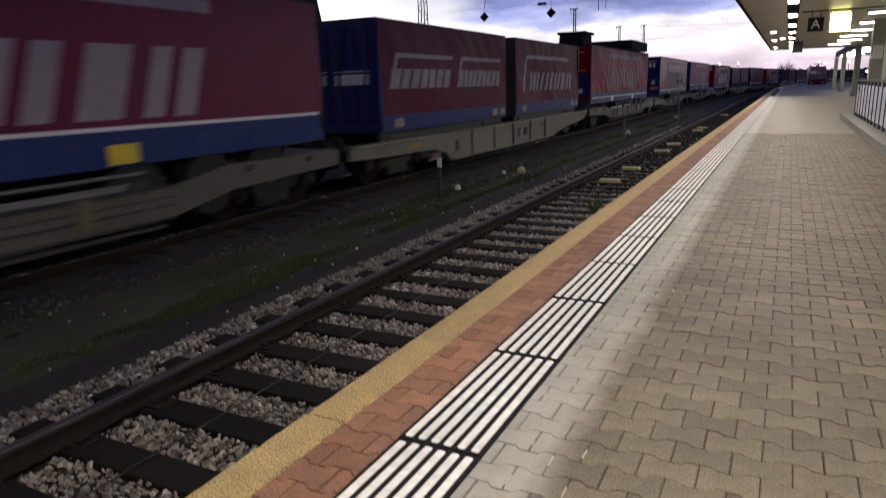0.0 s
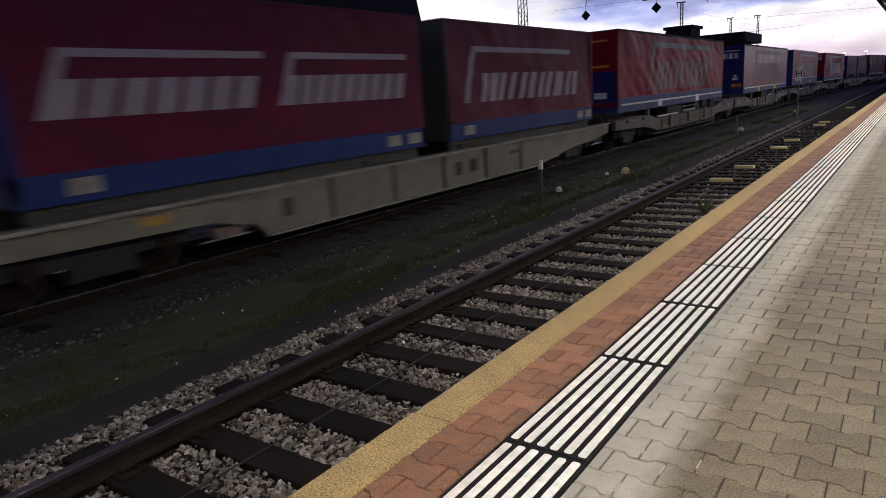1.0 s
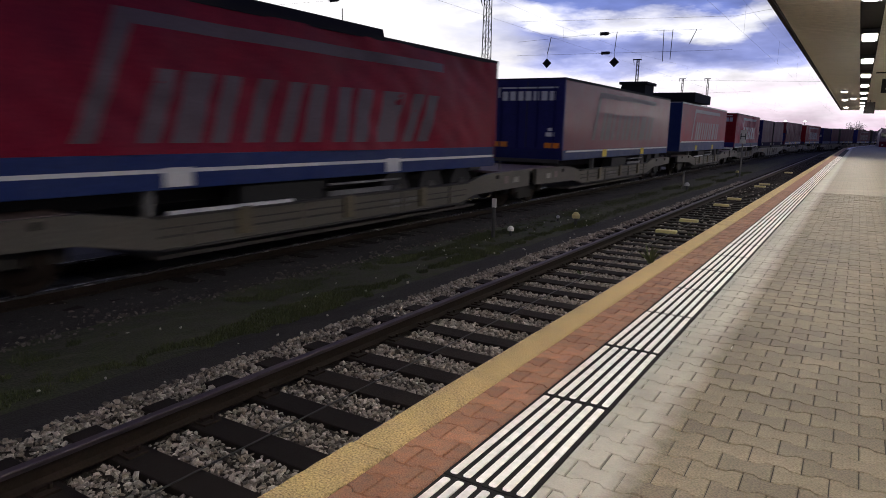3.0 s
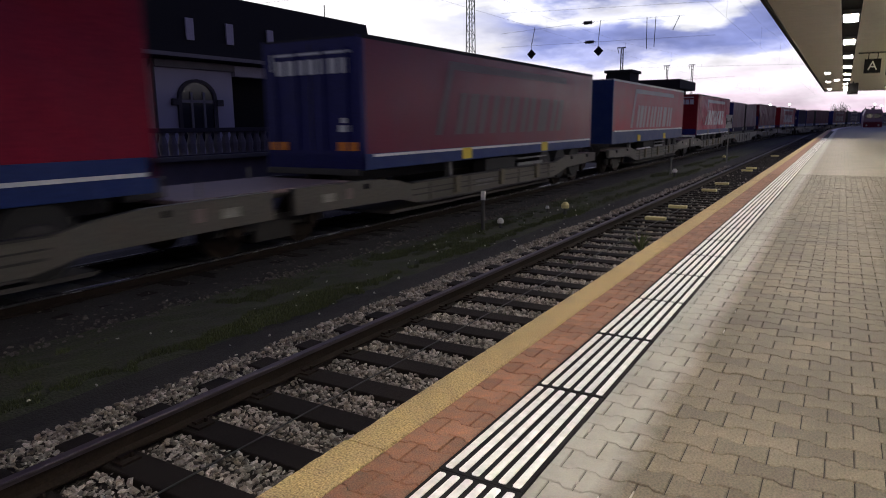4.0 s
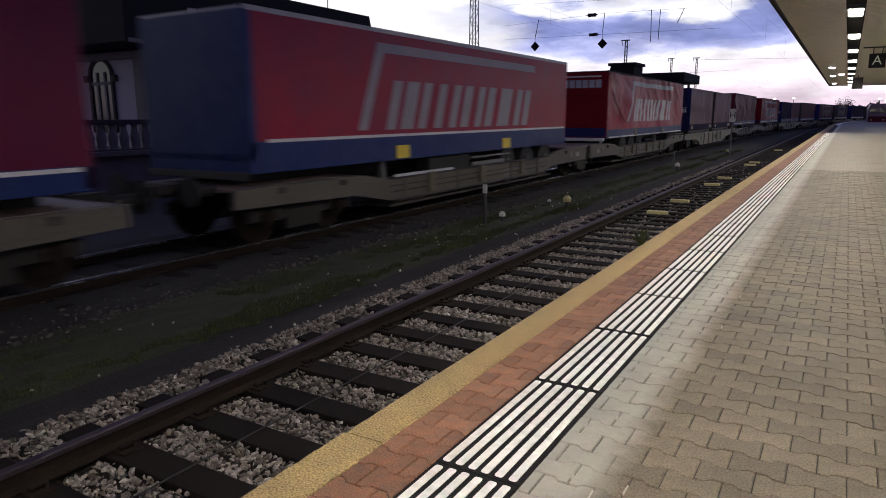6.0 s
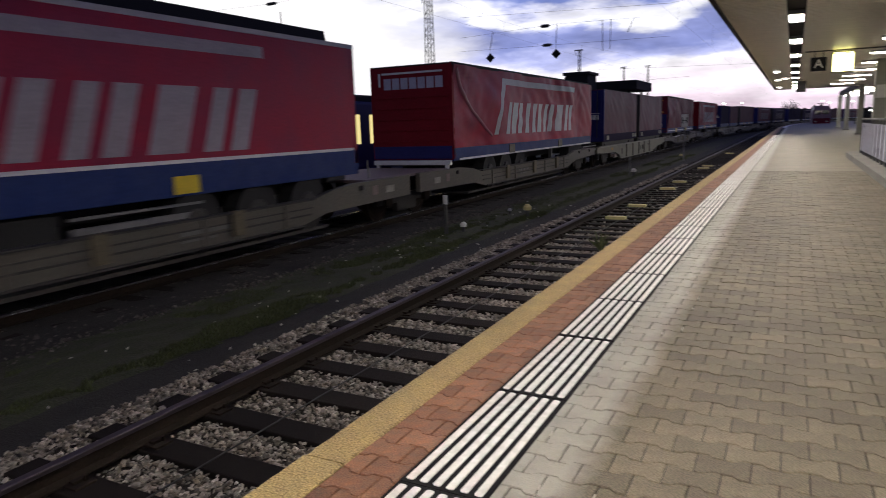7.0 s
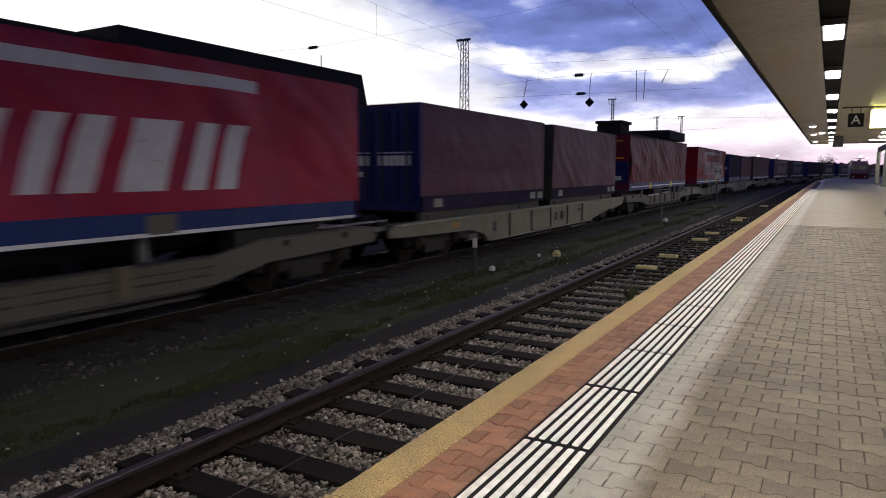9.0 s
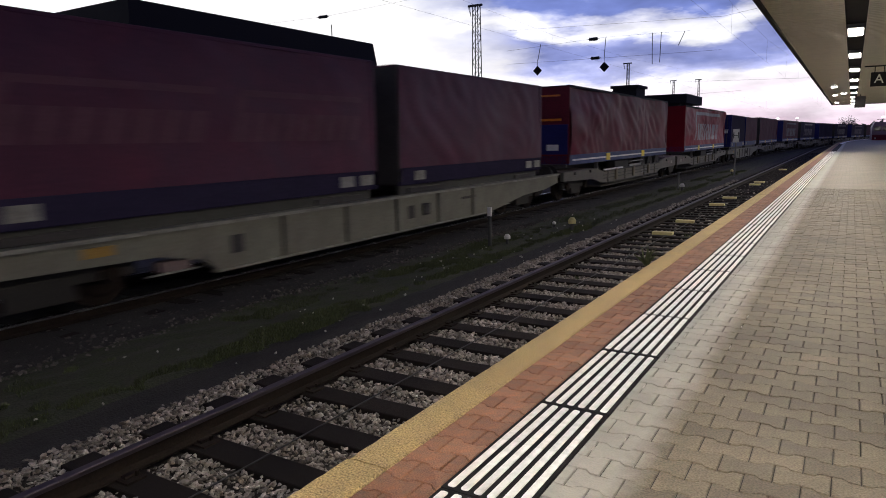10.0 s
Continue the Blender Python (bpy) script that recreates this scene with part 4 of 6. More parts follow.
def wires(name, segments, r, label):
    bm = bmesh.new()
    prev, last = None, None
    for a, b in segments:
        d = (Vector(b) - Vector(a)).normalized()
        u = d.orthogonal().normalized()
        w = d.cross(u)
        if prev is None or last != a:
            prev = [bm.verts.new(Vector(a) + r * (u * math.cos(k * 1.2566) + w * math.sin(k * 1.2566))) for k in range(5)]
        cur = [bm.verts.new(Vector(b) + r * (u * math.cos(k * 1.2566) + w * math.sin(k * 1.2566))) for k in range(5)]
        for k in range(5):
            bm.faces.new((prev[k], prev[(k + 1) % 5], cur[(k + 1) % 5], cur[k]))
        prev, last = cur, b
    ob = new(name, finish(bm, name, M["wire"]))
    return tagged(ob, label, "wire", "overhead wires")


def insulator(x, y, z, length, turn, label, fat=1.0):
    bm = bmesh.new()
    for i in range(7):
        u = -length / 2 + length * (i + 0.5) / 7
        rod(bm, (u - length * 0.04, 0, 0), (u + length * 0.04, 0, 0), 0.075 * fat, 0.055 * fat, 10)
    rod(bm, (-length * 0.7, 0, 0), (length * 0.7, 0, 0), 0.022, n=6)
    ob = new("insulator", finish(bm, "insulator", M["mast"]))
    ob.matrix_basis = pose(x, y, z, 0, turn, 0)
    return tagged(ob, label, "insulator", "insulators")


def make_catenary():
    lattice_mast(-21.5, 40.0, 10.75, 0.62, "tall dark lattice mast of the overhead line")
    lattice_mast(-23.6, 85.0, 10.8, 0.42, "far dark lattice mast of the overhead line")
    lattice_mast(-25.6, 120.0, 11.0, 0.4, "far dark lattice mast of the overhead line")
    lattice_mast(-21.6, 121.0, 11.0, 0.4, "far dark lattice mast of the overhead line")
    # wires along the two tracks
    for x, zc, zm in ((NEAR_X, 4.5, 6.1), (TRAIN_X, 4.55, 5.75)):
        wires("contact_wire", [((x, y, zc), (x, y + 20, zc)) for y in range(-20, 100, 20)], 0.0024, "thin dark contact wire along the track")
        seg, drop = [], []
        for y in range(-20, 100, 10):
            f = lambda v: zm - 0.75 * (1 - ((v % 45) / 22.5 - 1) ** 2)
            seg.append(((x, y, f(y)), (x, y + 10, f(y + 10))))
            drop.append(((x, y, zc), (x, y, f(y))))
        wires("carrier_wire", seg, 0.0024, "sagging carrier wire above the track")
        for a, b in drop:
            wires("dropper", [(a, b)], 0.0025, "thin dropper between the wires")
    # spans across the tracks
    wires("span_wire", [((-21.5, 45, 8.1), (-13.8, 45, 8.42)), ((-13.8, 45, 8.42), (-8.0, 45, 8.3)), ((-21.5, 45, 9.6), (-6.0, 45, 9.0)),
                        ((-21.5, 45, 7.1), (-14.5, 45, 7.0)), ((-14.5, 45, 7.0), (-6.0, 45, 6.9)), ((-6.0, 45, 9.0), (3.0, 45, 10.2))], 0.008, "wires spanned across the tracks")
    wires("span_wire", [((-34, 22, 7.5), (-20, 22, 7.23)), ((-20, 22, 7.23), (-10, 22, 7.6)), ((-10, 22, 7.6), (2, 22, 8.6))], 0.003, "thin wire spanned across the tracks")
    wires("span_wire", [((-24, 85, 6.2), (-10, 85, 6.6)), ((-24, 85, 8.2), (-2, 85, 7.6))], 0.012, "far wires spanned across the tracks")
    for a, b in (((-13.75, 45, 8.45), (-13.85, 45, 7.15)), ((-18.75, 45, 8.35), (-18.98, 45, 7.15)), ((-8.35, 45, 8.3), (-8.75, 45, 7.4)),
                 ((-10.5, 45, 8.40), (-10.45, 45, 6.3)), ((-9.9, 45, 8.39), (-9.95, 45, 6.4))):
        wires("hanger_rod", [(a, b)], 0.025, "short dark rod hanging from a span wire")
    insulator(-20.0, 22.0, 7.23, 0.5, 0, "ribbed dark insulator on a span wire")
    insulator(-14.66, 45.0, 8.36, 0.62, 0, "dark insulator on a span wire", 1.9)
    insulator(-14.5, 45.0, 7.02, 0.62, 0, "dark insulator on a span wire", 1.7)
    insulator(-22.5, 85.0, 6.25, 0.9, 0, "far dark insulator on a span wire")
    insulator(-17.5, 85.0, 6.4, 1.2, 0, "far dark insulator on a span wire")
    for x, z in ((-19.0, 6.45), (-13.83, 6.36)):
        d = thing("diamond_sign", "dark diamond-shaped signal board hung from a wire", "sign", "diamond signs", m=pose(x, 45.0, z))
        bm = bmesh.new()
        box(bm, (0, 0, 0), (0.5, 0.05, 0.5), 0.0, Matrix.Rotation(radians(45), 4, "Y"))
        part("board", bm, M["signdark"], d, "dark square board set on its corner")
        bm = bmesh.new()
        rod(bm, (0, 0, 0.33), (0, 0, 0.85), 0.015, n=5)
        part("hanger", bm, M["wire"], d)


# ------------------------------------------------------------------ buildings and distance
def arch_window(parent, m, w, h):
    """A wide arched window of three lights under a dark eared hood, facing local -y."""
    def arch(k, low):
        r = w / 2 * k
        return [(-r, low), (r, low)] + [(r * math.cos(a), h - 0.4 * w + 0.4 * w * k * math.sin(a)) for a in np.linspace(0.0, math.pi, 13)]
    prof = arch(1.0, 0.0)
    bm = bmesh.new()
    prism(bm, prof, -0.035, 0.05, "y")
    win = part("window", bm, M["glass"], parent, "dark arched window")
    win.matrix_basis = m
    bm = bmesh.new()
    out = arch(1.2, -0.1)
    a, b, c = ([bm.verts.new((x, y, z)) for x, z in q] for q, y in ((prof, -0.1), (out, -0.1), (out, 0.05)))
    n = len(prof)
    for i in range(n):
        j = (i + 1) % n
        bm.faces.new((a[i], a[j], b[j], b[i]))
        bm.faces.new((b[i], b[j], c[j], c[i]))
    part("surround", bm, M["dark_stone"], win, "dark stone surround")
    boxes("hood_ear", [((s * w * 0.68, -0.08, h - 0.42 * w - 0.12), (w * 0.2, 0.16, 0.26)) for s in (-1, 1)], M["dark_stone"], win, "dark ear of the hood", 0.015)
    boxes("mullion", [((s * w * 0.19, -0.05, h * 0.42), (0.11, 0.06, h * 0.84)) for s in (-1, 1)], M["stone"], win, "grey stone mullion")
    boxes("transom", [((0, -0.05, h * 0.68), (w * 0.98, 0.05, 0.12))], M["stone"], win)


def make_building():
    b = thing("goods_building", "pale plastered railway building with arched windows and a big dark roof", "building")
    X, Y, T = -21.0, 13.7, 3.92
    boxes("wall_front", [((X - 14.2, Y + 0.2, T / 2 - 0.5), (28.4, 0.4, T + 1.0))], M["plaster"], b, "pale plastered end wall")
    boxes("wall_side", [((X - 0.2, Y + 2.1, T / 2 - 0.5), (0.4, 3.4, T + 1.0))], M["plaster"], b, "pale plastered side wall")
    boxes("cornice", [((X + 0.05, Y + 1.9, T - 0.16), (0.22, 3.9, 0.3)), ((X - 14.2, Y - 0.06, T - 0.16), (28.2, 0.2, 0.3))], M["stone"], b, "grey moulded cornice", 0.03)
    boxes("pilaster", [((X - 0.62, Y - 0.05, T / 2 - 0.6), (1.3, 0.16, T + 0.7))], M["stone"], b, "broad grey stone corner pilaster", 0.01)
    bm = bmesh.new()
    rod(bm, (X + 0.1, Y - 0.12, -0.4), (X + 0.1, Y - 0.12, T), 0.06, n=8)
    part("downpipe", bm, M["mast"], b, "black downpipe at the corner")
    for i in range(5):
        boxes("pilaster", [((X - 5.95 - 5.0 * i, Y - 0.05, T / 2 - 0.6), (0.9, 0.14, T + 0.7))], M["stone"], b)
        arch_window(b, pose(X - 3.5 - 4.35 * i, Y, 0.85, 0, 0, 0), 1.35, 2.75)
    arch_window(b, pose(X, Y + 1.9, 0.75, 0, 0, 90), 1.6, 2.35)
    # open loggia with posts beyond the side wall
    boxes("back_wall", [((X - 3.0, Y + 8.5, T / 2 - 0.5), (0.3, 9.6, T + 1.0))], M["roof"], b, "dark back wall of the loggia")
    boxes("beam", [((X, Y + 8.2, T - 0.26), (0.35, 8.7, 0.44))], M["plaster"], b, "pale beam over the loggia")
    for y in (7.0, 10.4, 12.3):
        boxes("post", [((X, Y + y, T / 2 - 0.6), (0.45, 0.45, T))], M["plaster"], b)
    bm = bmesh.new()
    # low hipped roof
    x0, x1, y0, y1, z0, z1 = X - 30, X + 1.0, 11.8, 26.5, T + 0.05, 6.45
    base = [bm.verts.new(p) for p in ((x1, y0, z0), (x1, y1, z0), (x0, y1, z0), (x0, y0, z0))]
    mid = [bm.verts.new(p) for p in ((x1 - 0.05, y0 + 0.1, z1), (x1 - 0.15, y1 - 0.5, z1), (x0, y1 - 0.5, z1), (x0, y0 + 0.1, z1))]
    top = [bm.verts.new(p) for p in ((x1 - 8, y0 + 7, z1 + 0.4), (x0, y0 + 7, z1 + 0.4))]
    bm.faces.new(base)
    for i in range(4):
        j = (i + 1) % 4
        bm.faces.new((base[i], base[j], mid[j], mid[i]))
    bm.faces.new((mid[0], mid[1], top[0]))
    bm.faces.new((mid[1], mid[2], top[1], top[0]))
    bm.faces.new((mid[2], mid[3], top[1]))
    bm.faces.new((mid[3], mid[0], top[0], top[1]))
    part("roof", bm, M["roof"], b, "big dark roof with a deep boarded edge")
    for y in (14.7, 16.65, 18.9):
        boxes("roof_light", [((X + 0.97, y, 5.0), (0.1, 0.36, 0.8))], M["plaster"], b, "narrow pale roof light")
    boxes("aerial", [((X + 0.8, 22.8, 6.7), (0.03, 0.03, 0.6))], M["mast"], b)
    boxes("eave", [((X + 0.98, 19.2, T + 0.1), (0.12, 14.6, 0.14))], M["stone"], b)
    # raised ramp with a balustrade in front of the building
    r = thing("loading_ramp", "raised ramp with a pale edge stone beyond the train", "ramp", kind="structure")
    boxes("ramp_core", [((-33.4, 14.0, -0.4), (30.0, 52.0, 1.2))], M["stone"], r, "dark grey ramp wall")
    boxes("edge_stone", [((-18.35, 14.0, 0.235), (0.5, 52.0, 0.14))], M["concrete"], r, "pale edge stone")
    f = thing("balustrade", "stone balustrade with stout balusters along the ramp", "balustrade", m=pose(-18.8, 0, 0.2))
    boxes("top_rail", [((0, 12.0, 1.02), (0.34, 40.0, 0.16))], M["dark_stone"], f, "dark stone top rail", 0.02)
    boxes("base_rail", [((0, 12.0, 0.07), (0.34, 40.0, 0.14))], M["dark_stone"], f, "dark stone base rail", 0.02)
    bm = bmesh.new()
    for z0, z1, r0, r1 in ((0, 0.08, 0.15, 0.13), (0.08, 0.4, 0.13, 0.165), (0.4, 0.7, 0.165, 0.09), (0.7, 0.82, 0.09, 0.13)):
        rod(bm, (0, 0, z0), (0, 0, z1), r0, r1, 8)
    me = finish(bm, "baluster", M["stone"])
    for k in range(100):
        o = new("baluster", me)
        o.parent = f
        o.location = (0, -7.8 + 0.4 * k, 0.13)
    # a lit coach behind the ramp's tracks
    c = thing("parked_railcar", "dark railcar with a warm lit window beyond the train", "railcar", m=pose(-14.2, 24.0, RAIL_Z))
    boxes("body", [((0, 0, 1.9), (2.6, 14.0, 2.6))], M["navy"], c, "dark blue body", 0.12)
    boxes("roof", [((0, 0, 3.3), (2.3, 13.8, 0.3))], M["roof"], c, "dark roof", 0.08)
    boxes("bogie", [((0, -4.6, 0.4), (2.2, 2.6, 0.8)), ((0, 4.6, 0.4), (2.2, 2.6, 0.8))], M["bogie"], c)
    for y in (-6.2, -4.6, -2.9, -1.2, 0.6, 2.4):
        boxes("window", [((1.31, y, 2.15), (0.03, 0.9, 1.1))], M["warm"], c, "lit window")


def make_distance():
    # the lines of trees at the horizon
    rng = np.random.default_rng(3)
    p = (1 + 5 ** 0.5) / 2
    vs, fs = [], []
    for k in range(5200):
        a = rng.uniform(-75, 40)
        d = rng.uniform(300, 420)
        x, y = d * math.sin(math.radians(a)), d * math.cos(math.radians(a))
        lump = 5.2 + 2.2 * noise.noise((a * 0.35, 1.0, 0)) + 1.2 * noise.noise((a * 1.7, 4.0, 0))
        z = -1 + lump * rng.uniform(0, 1) ** 0.6
        r = rng.uniform(0.5, 1.4)
        q = rng.normal(0, 1, (4, 3))
        q /= np.linalg.norm(q, axis=1)[:, None]
        o = len(vs)
        vs += [(x + r * v[0] * 1.6, y + r * v[1], z + r * v[2]) for v in q]
        fs += [(o, o + 1, o + 2), (o, o + 2, o + 3), (o, o + 3, o + 1), (o + 1, o + 3, o + 2)]
    raw("far_woods", vs, fs, M["woods"], None, "dark line of far trees at the horizon", "stuff", "trees")
    bm = bmesh.new()
    n = 60
    prev = None
    for i in range(n + 1):
        a = math.radians(-80 + 130 * i / n)
        x, y = 430 * math.sin(a), 430 * math.cos(a)
        h = 3.6 + 1.6 * noise.noise((i * 0.8, 2, 0))
        cur = (bm.verts.new((x, y, -1)), bm.verts.new((x, y, h)), bm.verts.new((x * 1.3, y * 1.3, h * 0.6)))
        if prev:
            bm.faces.new((prev[0], cur[0], cur[1], prev[1]))
            bm.faces.new((prev[1], cur[1], cur[2], prev[2]))
        prev = cur
    tagged(new("far_bank", finish(bm, "far_bank", M["woods"])), "low dark wooded bank at the horizon", "bank", kind="structure")
    # one larger tree behind the train's tail
    t = thing("tree", "bare dark tree beyond the end of the platform", "tree", m=pose(0.5, 190.0, -1.0))
    bm = bmesh.new()
    rod(bm, (0, 0, 0), (0.1, 0, 3.2), 0.3, 0.18, 8)
    rg = random.Random(8)
    tips = []
    for i in range(16):
        a, up = rg.uniform(0, 6.28), rg.uniform(0.4, 1.2)
        e = Vector((math.cos(a) * 1.2, math.sin(a) * 1.2, 3 + 2.2 * up))
        rod(bm, (0.1, 0, rg.uniform(1.8, 3.2)), e, 0.1, 0.03, 5)
        tips.append(e)
    part("trunk", bm, M["bark"], t, "forked dark trunk")
    vs, fs = [], []
    for i in range(1500):
        c = rg.choice(tips) * rg.uniform(0.75, 1.12) + Vector((rg.gauss(0, 0.4), rg.gauss(0, 0.4), rg.gauss(0, 0.4)))
        u, v = Vector((rg.gauss(0, 1), rg.gauss(0, 1), rg.gauss(0, 1))).normalized() * 0.14, Vector((rg.gauss(0, 1), rg.gauss(0, 1), rg.gauss(0, 1))).normalized() * 0.14
        o = len(vs)
        vs += [tuple(c - u), tuple(c + v), tuple(c + u)]
        fs.append((o, o + 1, o + 2))
    raw("crown", vs, fs, M["woods"], t, "thin dark crown")
    # lamps in the far yard
    for x, y, z in ((-11.5, 150, 4.3), (-8.0, 150, 4.3), (6.8, 160, 4.2), (8.4, 170, 4.0), (12.5, 165, 4.0), (-26, 200, 5.0), (13.0, 130, 1.8), (17.0, 130, 2.6)):
        l = thing("yard_lamp", "far white yard lamp on a thin mast", "lamp", "yard lamps", m=pose(x, y, -1.0))
        bm = bmesh.new()
        rod(bm, (0, 0, 0), (0, 0, z + 1.0), 0.06, n=6)
        part("pole", bm, M["mast"], l)
        bm = bmesh.new()
        bmesh.ops.create_icosphere(bm, subdivisions=1, radius=0.15, matrix=Matrix.Translation((0, 0, z + 1.2)) @ Matrix.Diagonal((1.8, 1, 0.8, 1)))
        part("lamp_head", bm, M["farlamp"], l, "white glowing head")
    # standing locomotive beyond the platform
    e = thing("locomotive", "standing dull violet locomotive beyond the platform's end", "locomotive", m=pose(6.1, 138.0, RAIL_Z))
    prof = [(-1.45, 0.55), (1.45, 0.55), (1.45, 3.0), (1.15, 3.9), (-1.15, 3.9), (-1.45, 3.0)]
    bm = bmesh.new()
    prism(bm, prof, 0, 16.0, "y")
    part("body", bm, M["loco"], e, "dull violet body")
    boxes("front_band", [((0, -0.03, 1.25), (2.8, 0.06, 0.9))], M["red_shade"], e, "dark red front band", 0.02)
    boxes("windscreen", [((-0.65, -0.03, 2.75), (1.05, 0.06, 0.75)), ((0.65, -0.03, 2.75), (1.05, 0.06, 0.75))], M["glass"], e, "dark windscreen", 0.02)
    boxes("side_stripe", [((-1.47, 0.6, 2.2), (0.04, 1.2, 3.0))], M["white"], e, "white corner stripe")
    boxes("running_gear", [((0, 3, 0.4), (2.3, 4, 0.7)), ((0, 12, 0.4), (2.3, 4, 0.7))], M["bogie"], e)
    boxes("headlight", [((-0.9, -0.05, 1.1), (0.25, 0.05, 0.2)), ((0.9, -0.05, 1.1), (0.25, 0.05, 0.2))], M["white"], e)
    boxes("buffer_beam", [((0, -0.1, 0.75), (2.7, 0.2, 0.3))], M["red_front"], e)
    boxes("pantograph", [((0, 3, 4.4), (1.6, 0.1, 0.08)), ((0, 3, 4.15), (0.1, 1.2, 0.5))], M["mast"], e, "", 0, True)
    # a cabin and another platform's roof that show over the train
    s = thing("signal_cabin", "dark flat-roofed railway cabin beyond the train", "cabin", m=pose(-16.7, 61.5, -0.35))
    boxes("wall", [((0, 0, 2.8), (2.2, 3.0, 6.8))], M["roof"], s, "dark wall")
    boxes("roof", [((0, 0, 6.33), (2.6, 3.4, 0.26))], M["roof"], s, "dark flat roof", 0.03)
    boxes("chimney", [((-1.5, 0.6, 5.9), (0.5, 0.5, 0.5)), ((-1.5, 0.6, 2.6), (0.8, 0.8, 6.1))], M["roof"], s)
    s = thing("island_shelter", "dark shelter roof on posts over a platform beyond the train", "shelter", m=pose(-14.45, 66.0, -0.75))
    boxes("roof", [((-0.2, 4.0, 5.75), (4.6, 8.0, 0.9))], M["roof"], s, "dark deep-edged roof", 0.05)
    for y in (1.0, 7.0):
        boxes("post", [((1.2, y, 2.9), (0.22, 0.22, 5.8))], M["mast"], s)


M["warm"] = mat("warm_lit_window", (1.0, 0.82, 0.33), emit=1.0)


# ------------------------------------------------------------------ the goods train
UP = -RAIL_Z            # heights below are given over the platform; the train's own space starts at the rail's top
SIDE = 1.275


def dent(y, z, wrinkle, seed):
    """How far a slack tarpaulin stands out or in at a place on the side."""
    if not wrinkle:
        return 0.010 * noise.noise((y * 0.8, z * 0.9, seed))
    a = 0.10 * noise.noise((y * 0.45, z * 0.6, seed))
    b = 0.055 * (abs(noise.noise((y * 1.1 + z * 1.4, z * 0.8 - y * 0.3, seed + 5))) - 0.2)
    c = 0.03 * abs(noise.noise((y * 2.6 - z * 1.6 + 1.5 * noise.noise((y * 0.7, z, seed)), z * 1.1, seed + 9))) * max(0.0, 0.3 + 1.6 * noise.noise((y * 0.5, z * 0.5, seed + 3)))
    return wrinkle * (a + b + c)


def sheet(name, y0, y1, z0, z1, ny, nz, out, material, parent, wrinkle, seed, side=1, slant=0.0, label=""):
    """A sheet on the side of a body; its foot may lean forward."""
    vs, fs = [], []
    for j in range(nz + 1):
        z = z0 + (z1 - z0) * j / nz
        for i in range(ny + 1):
            y = y0 + (y1 - y0) * i / ny + slant * (z - z0)
            vs.append((side * (SIDE + out + dent(y, z, wrinkle, seed)), y, z))
    for j in range(nz):
        for i in range(ny):
            a = j * (ny + 1) + i
            q = (a, a + 1, a + ny + 2, a + ny + 1)
            fs.append(q if side > 0 else q[::-1])
    ob = raw(name, vs, fs, material, parent, label)
    if wrinkle:
        ob.data.polygons.foreach_set("use_smooth", [True] * len(fs))
    return ob


def print_on(parent, y0, y1, z0, z1, bars, material, wrinkle, seed, bracket=None):
    """Pale slanted bars and an angled line over them, printed on the tarpaulin."""
    total = sum(w for w, g in bars) + sum(g for w, g in bars)
    y, k = y0, (y1 - y0) / total
    mark = sheet("printed_mark", y0, y0 + 0.01, z0, z0 + 0.01, 1, 1, 0.008, material, parent, wrinkle, seed, label="pale printed shapes on the tarpaulin")
    for w, g in bars:
        sheet("printed_bar", y, y + w * k, z0, z1, 2, 8, 0.009, material, mark, wrinkle, seed, slant=0.33)
        y += (w + g) * k
    if bracket:
        ya, yb, zt, th = bracket
        sheet("printed_bar", ya, ya + th * 1.5, z0, zt, 2, 14, 0.009, material, mark, wrinkle, seed, slant=0.4)
        sheet("printed_bar", ya + (zt - z0) * 0.4 + th * 1.2, yb, zt - th, zt, 40, 2, 0.009, material, mark, wrinkle, seed)


WORD = [(0.34, 0.18), (0.5, 0.18), (0.34, 0.34), (0.34, 0.34), (0.34, 0.2), (0.4, 0.34), (0.34, 0.2), (0.4, 0.34), (0.7, 0.34), (0.36, 0.2), (0.4, 0.0)]
SHORT = [(0.8, 0.22)] * 9


def wheel(parent, x, y, z, r, w, material, hub, name="wheel"):
    bm = bmesh.new()
    rod(bm, (x - w / 2, y, z), (x + w / 2, y, z), r, n=24)
    t = part(name, bm, material, parent)
    bm = bmesh.new()
    s = 1 if x > 0 else -1
    rod(bm, (x + s * w * 0.35, y, z), (x + s * w * 0.62, y, z), r * 0.52, r * 0.4, 14)
    part("hub", bm, hub, t)
    return t


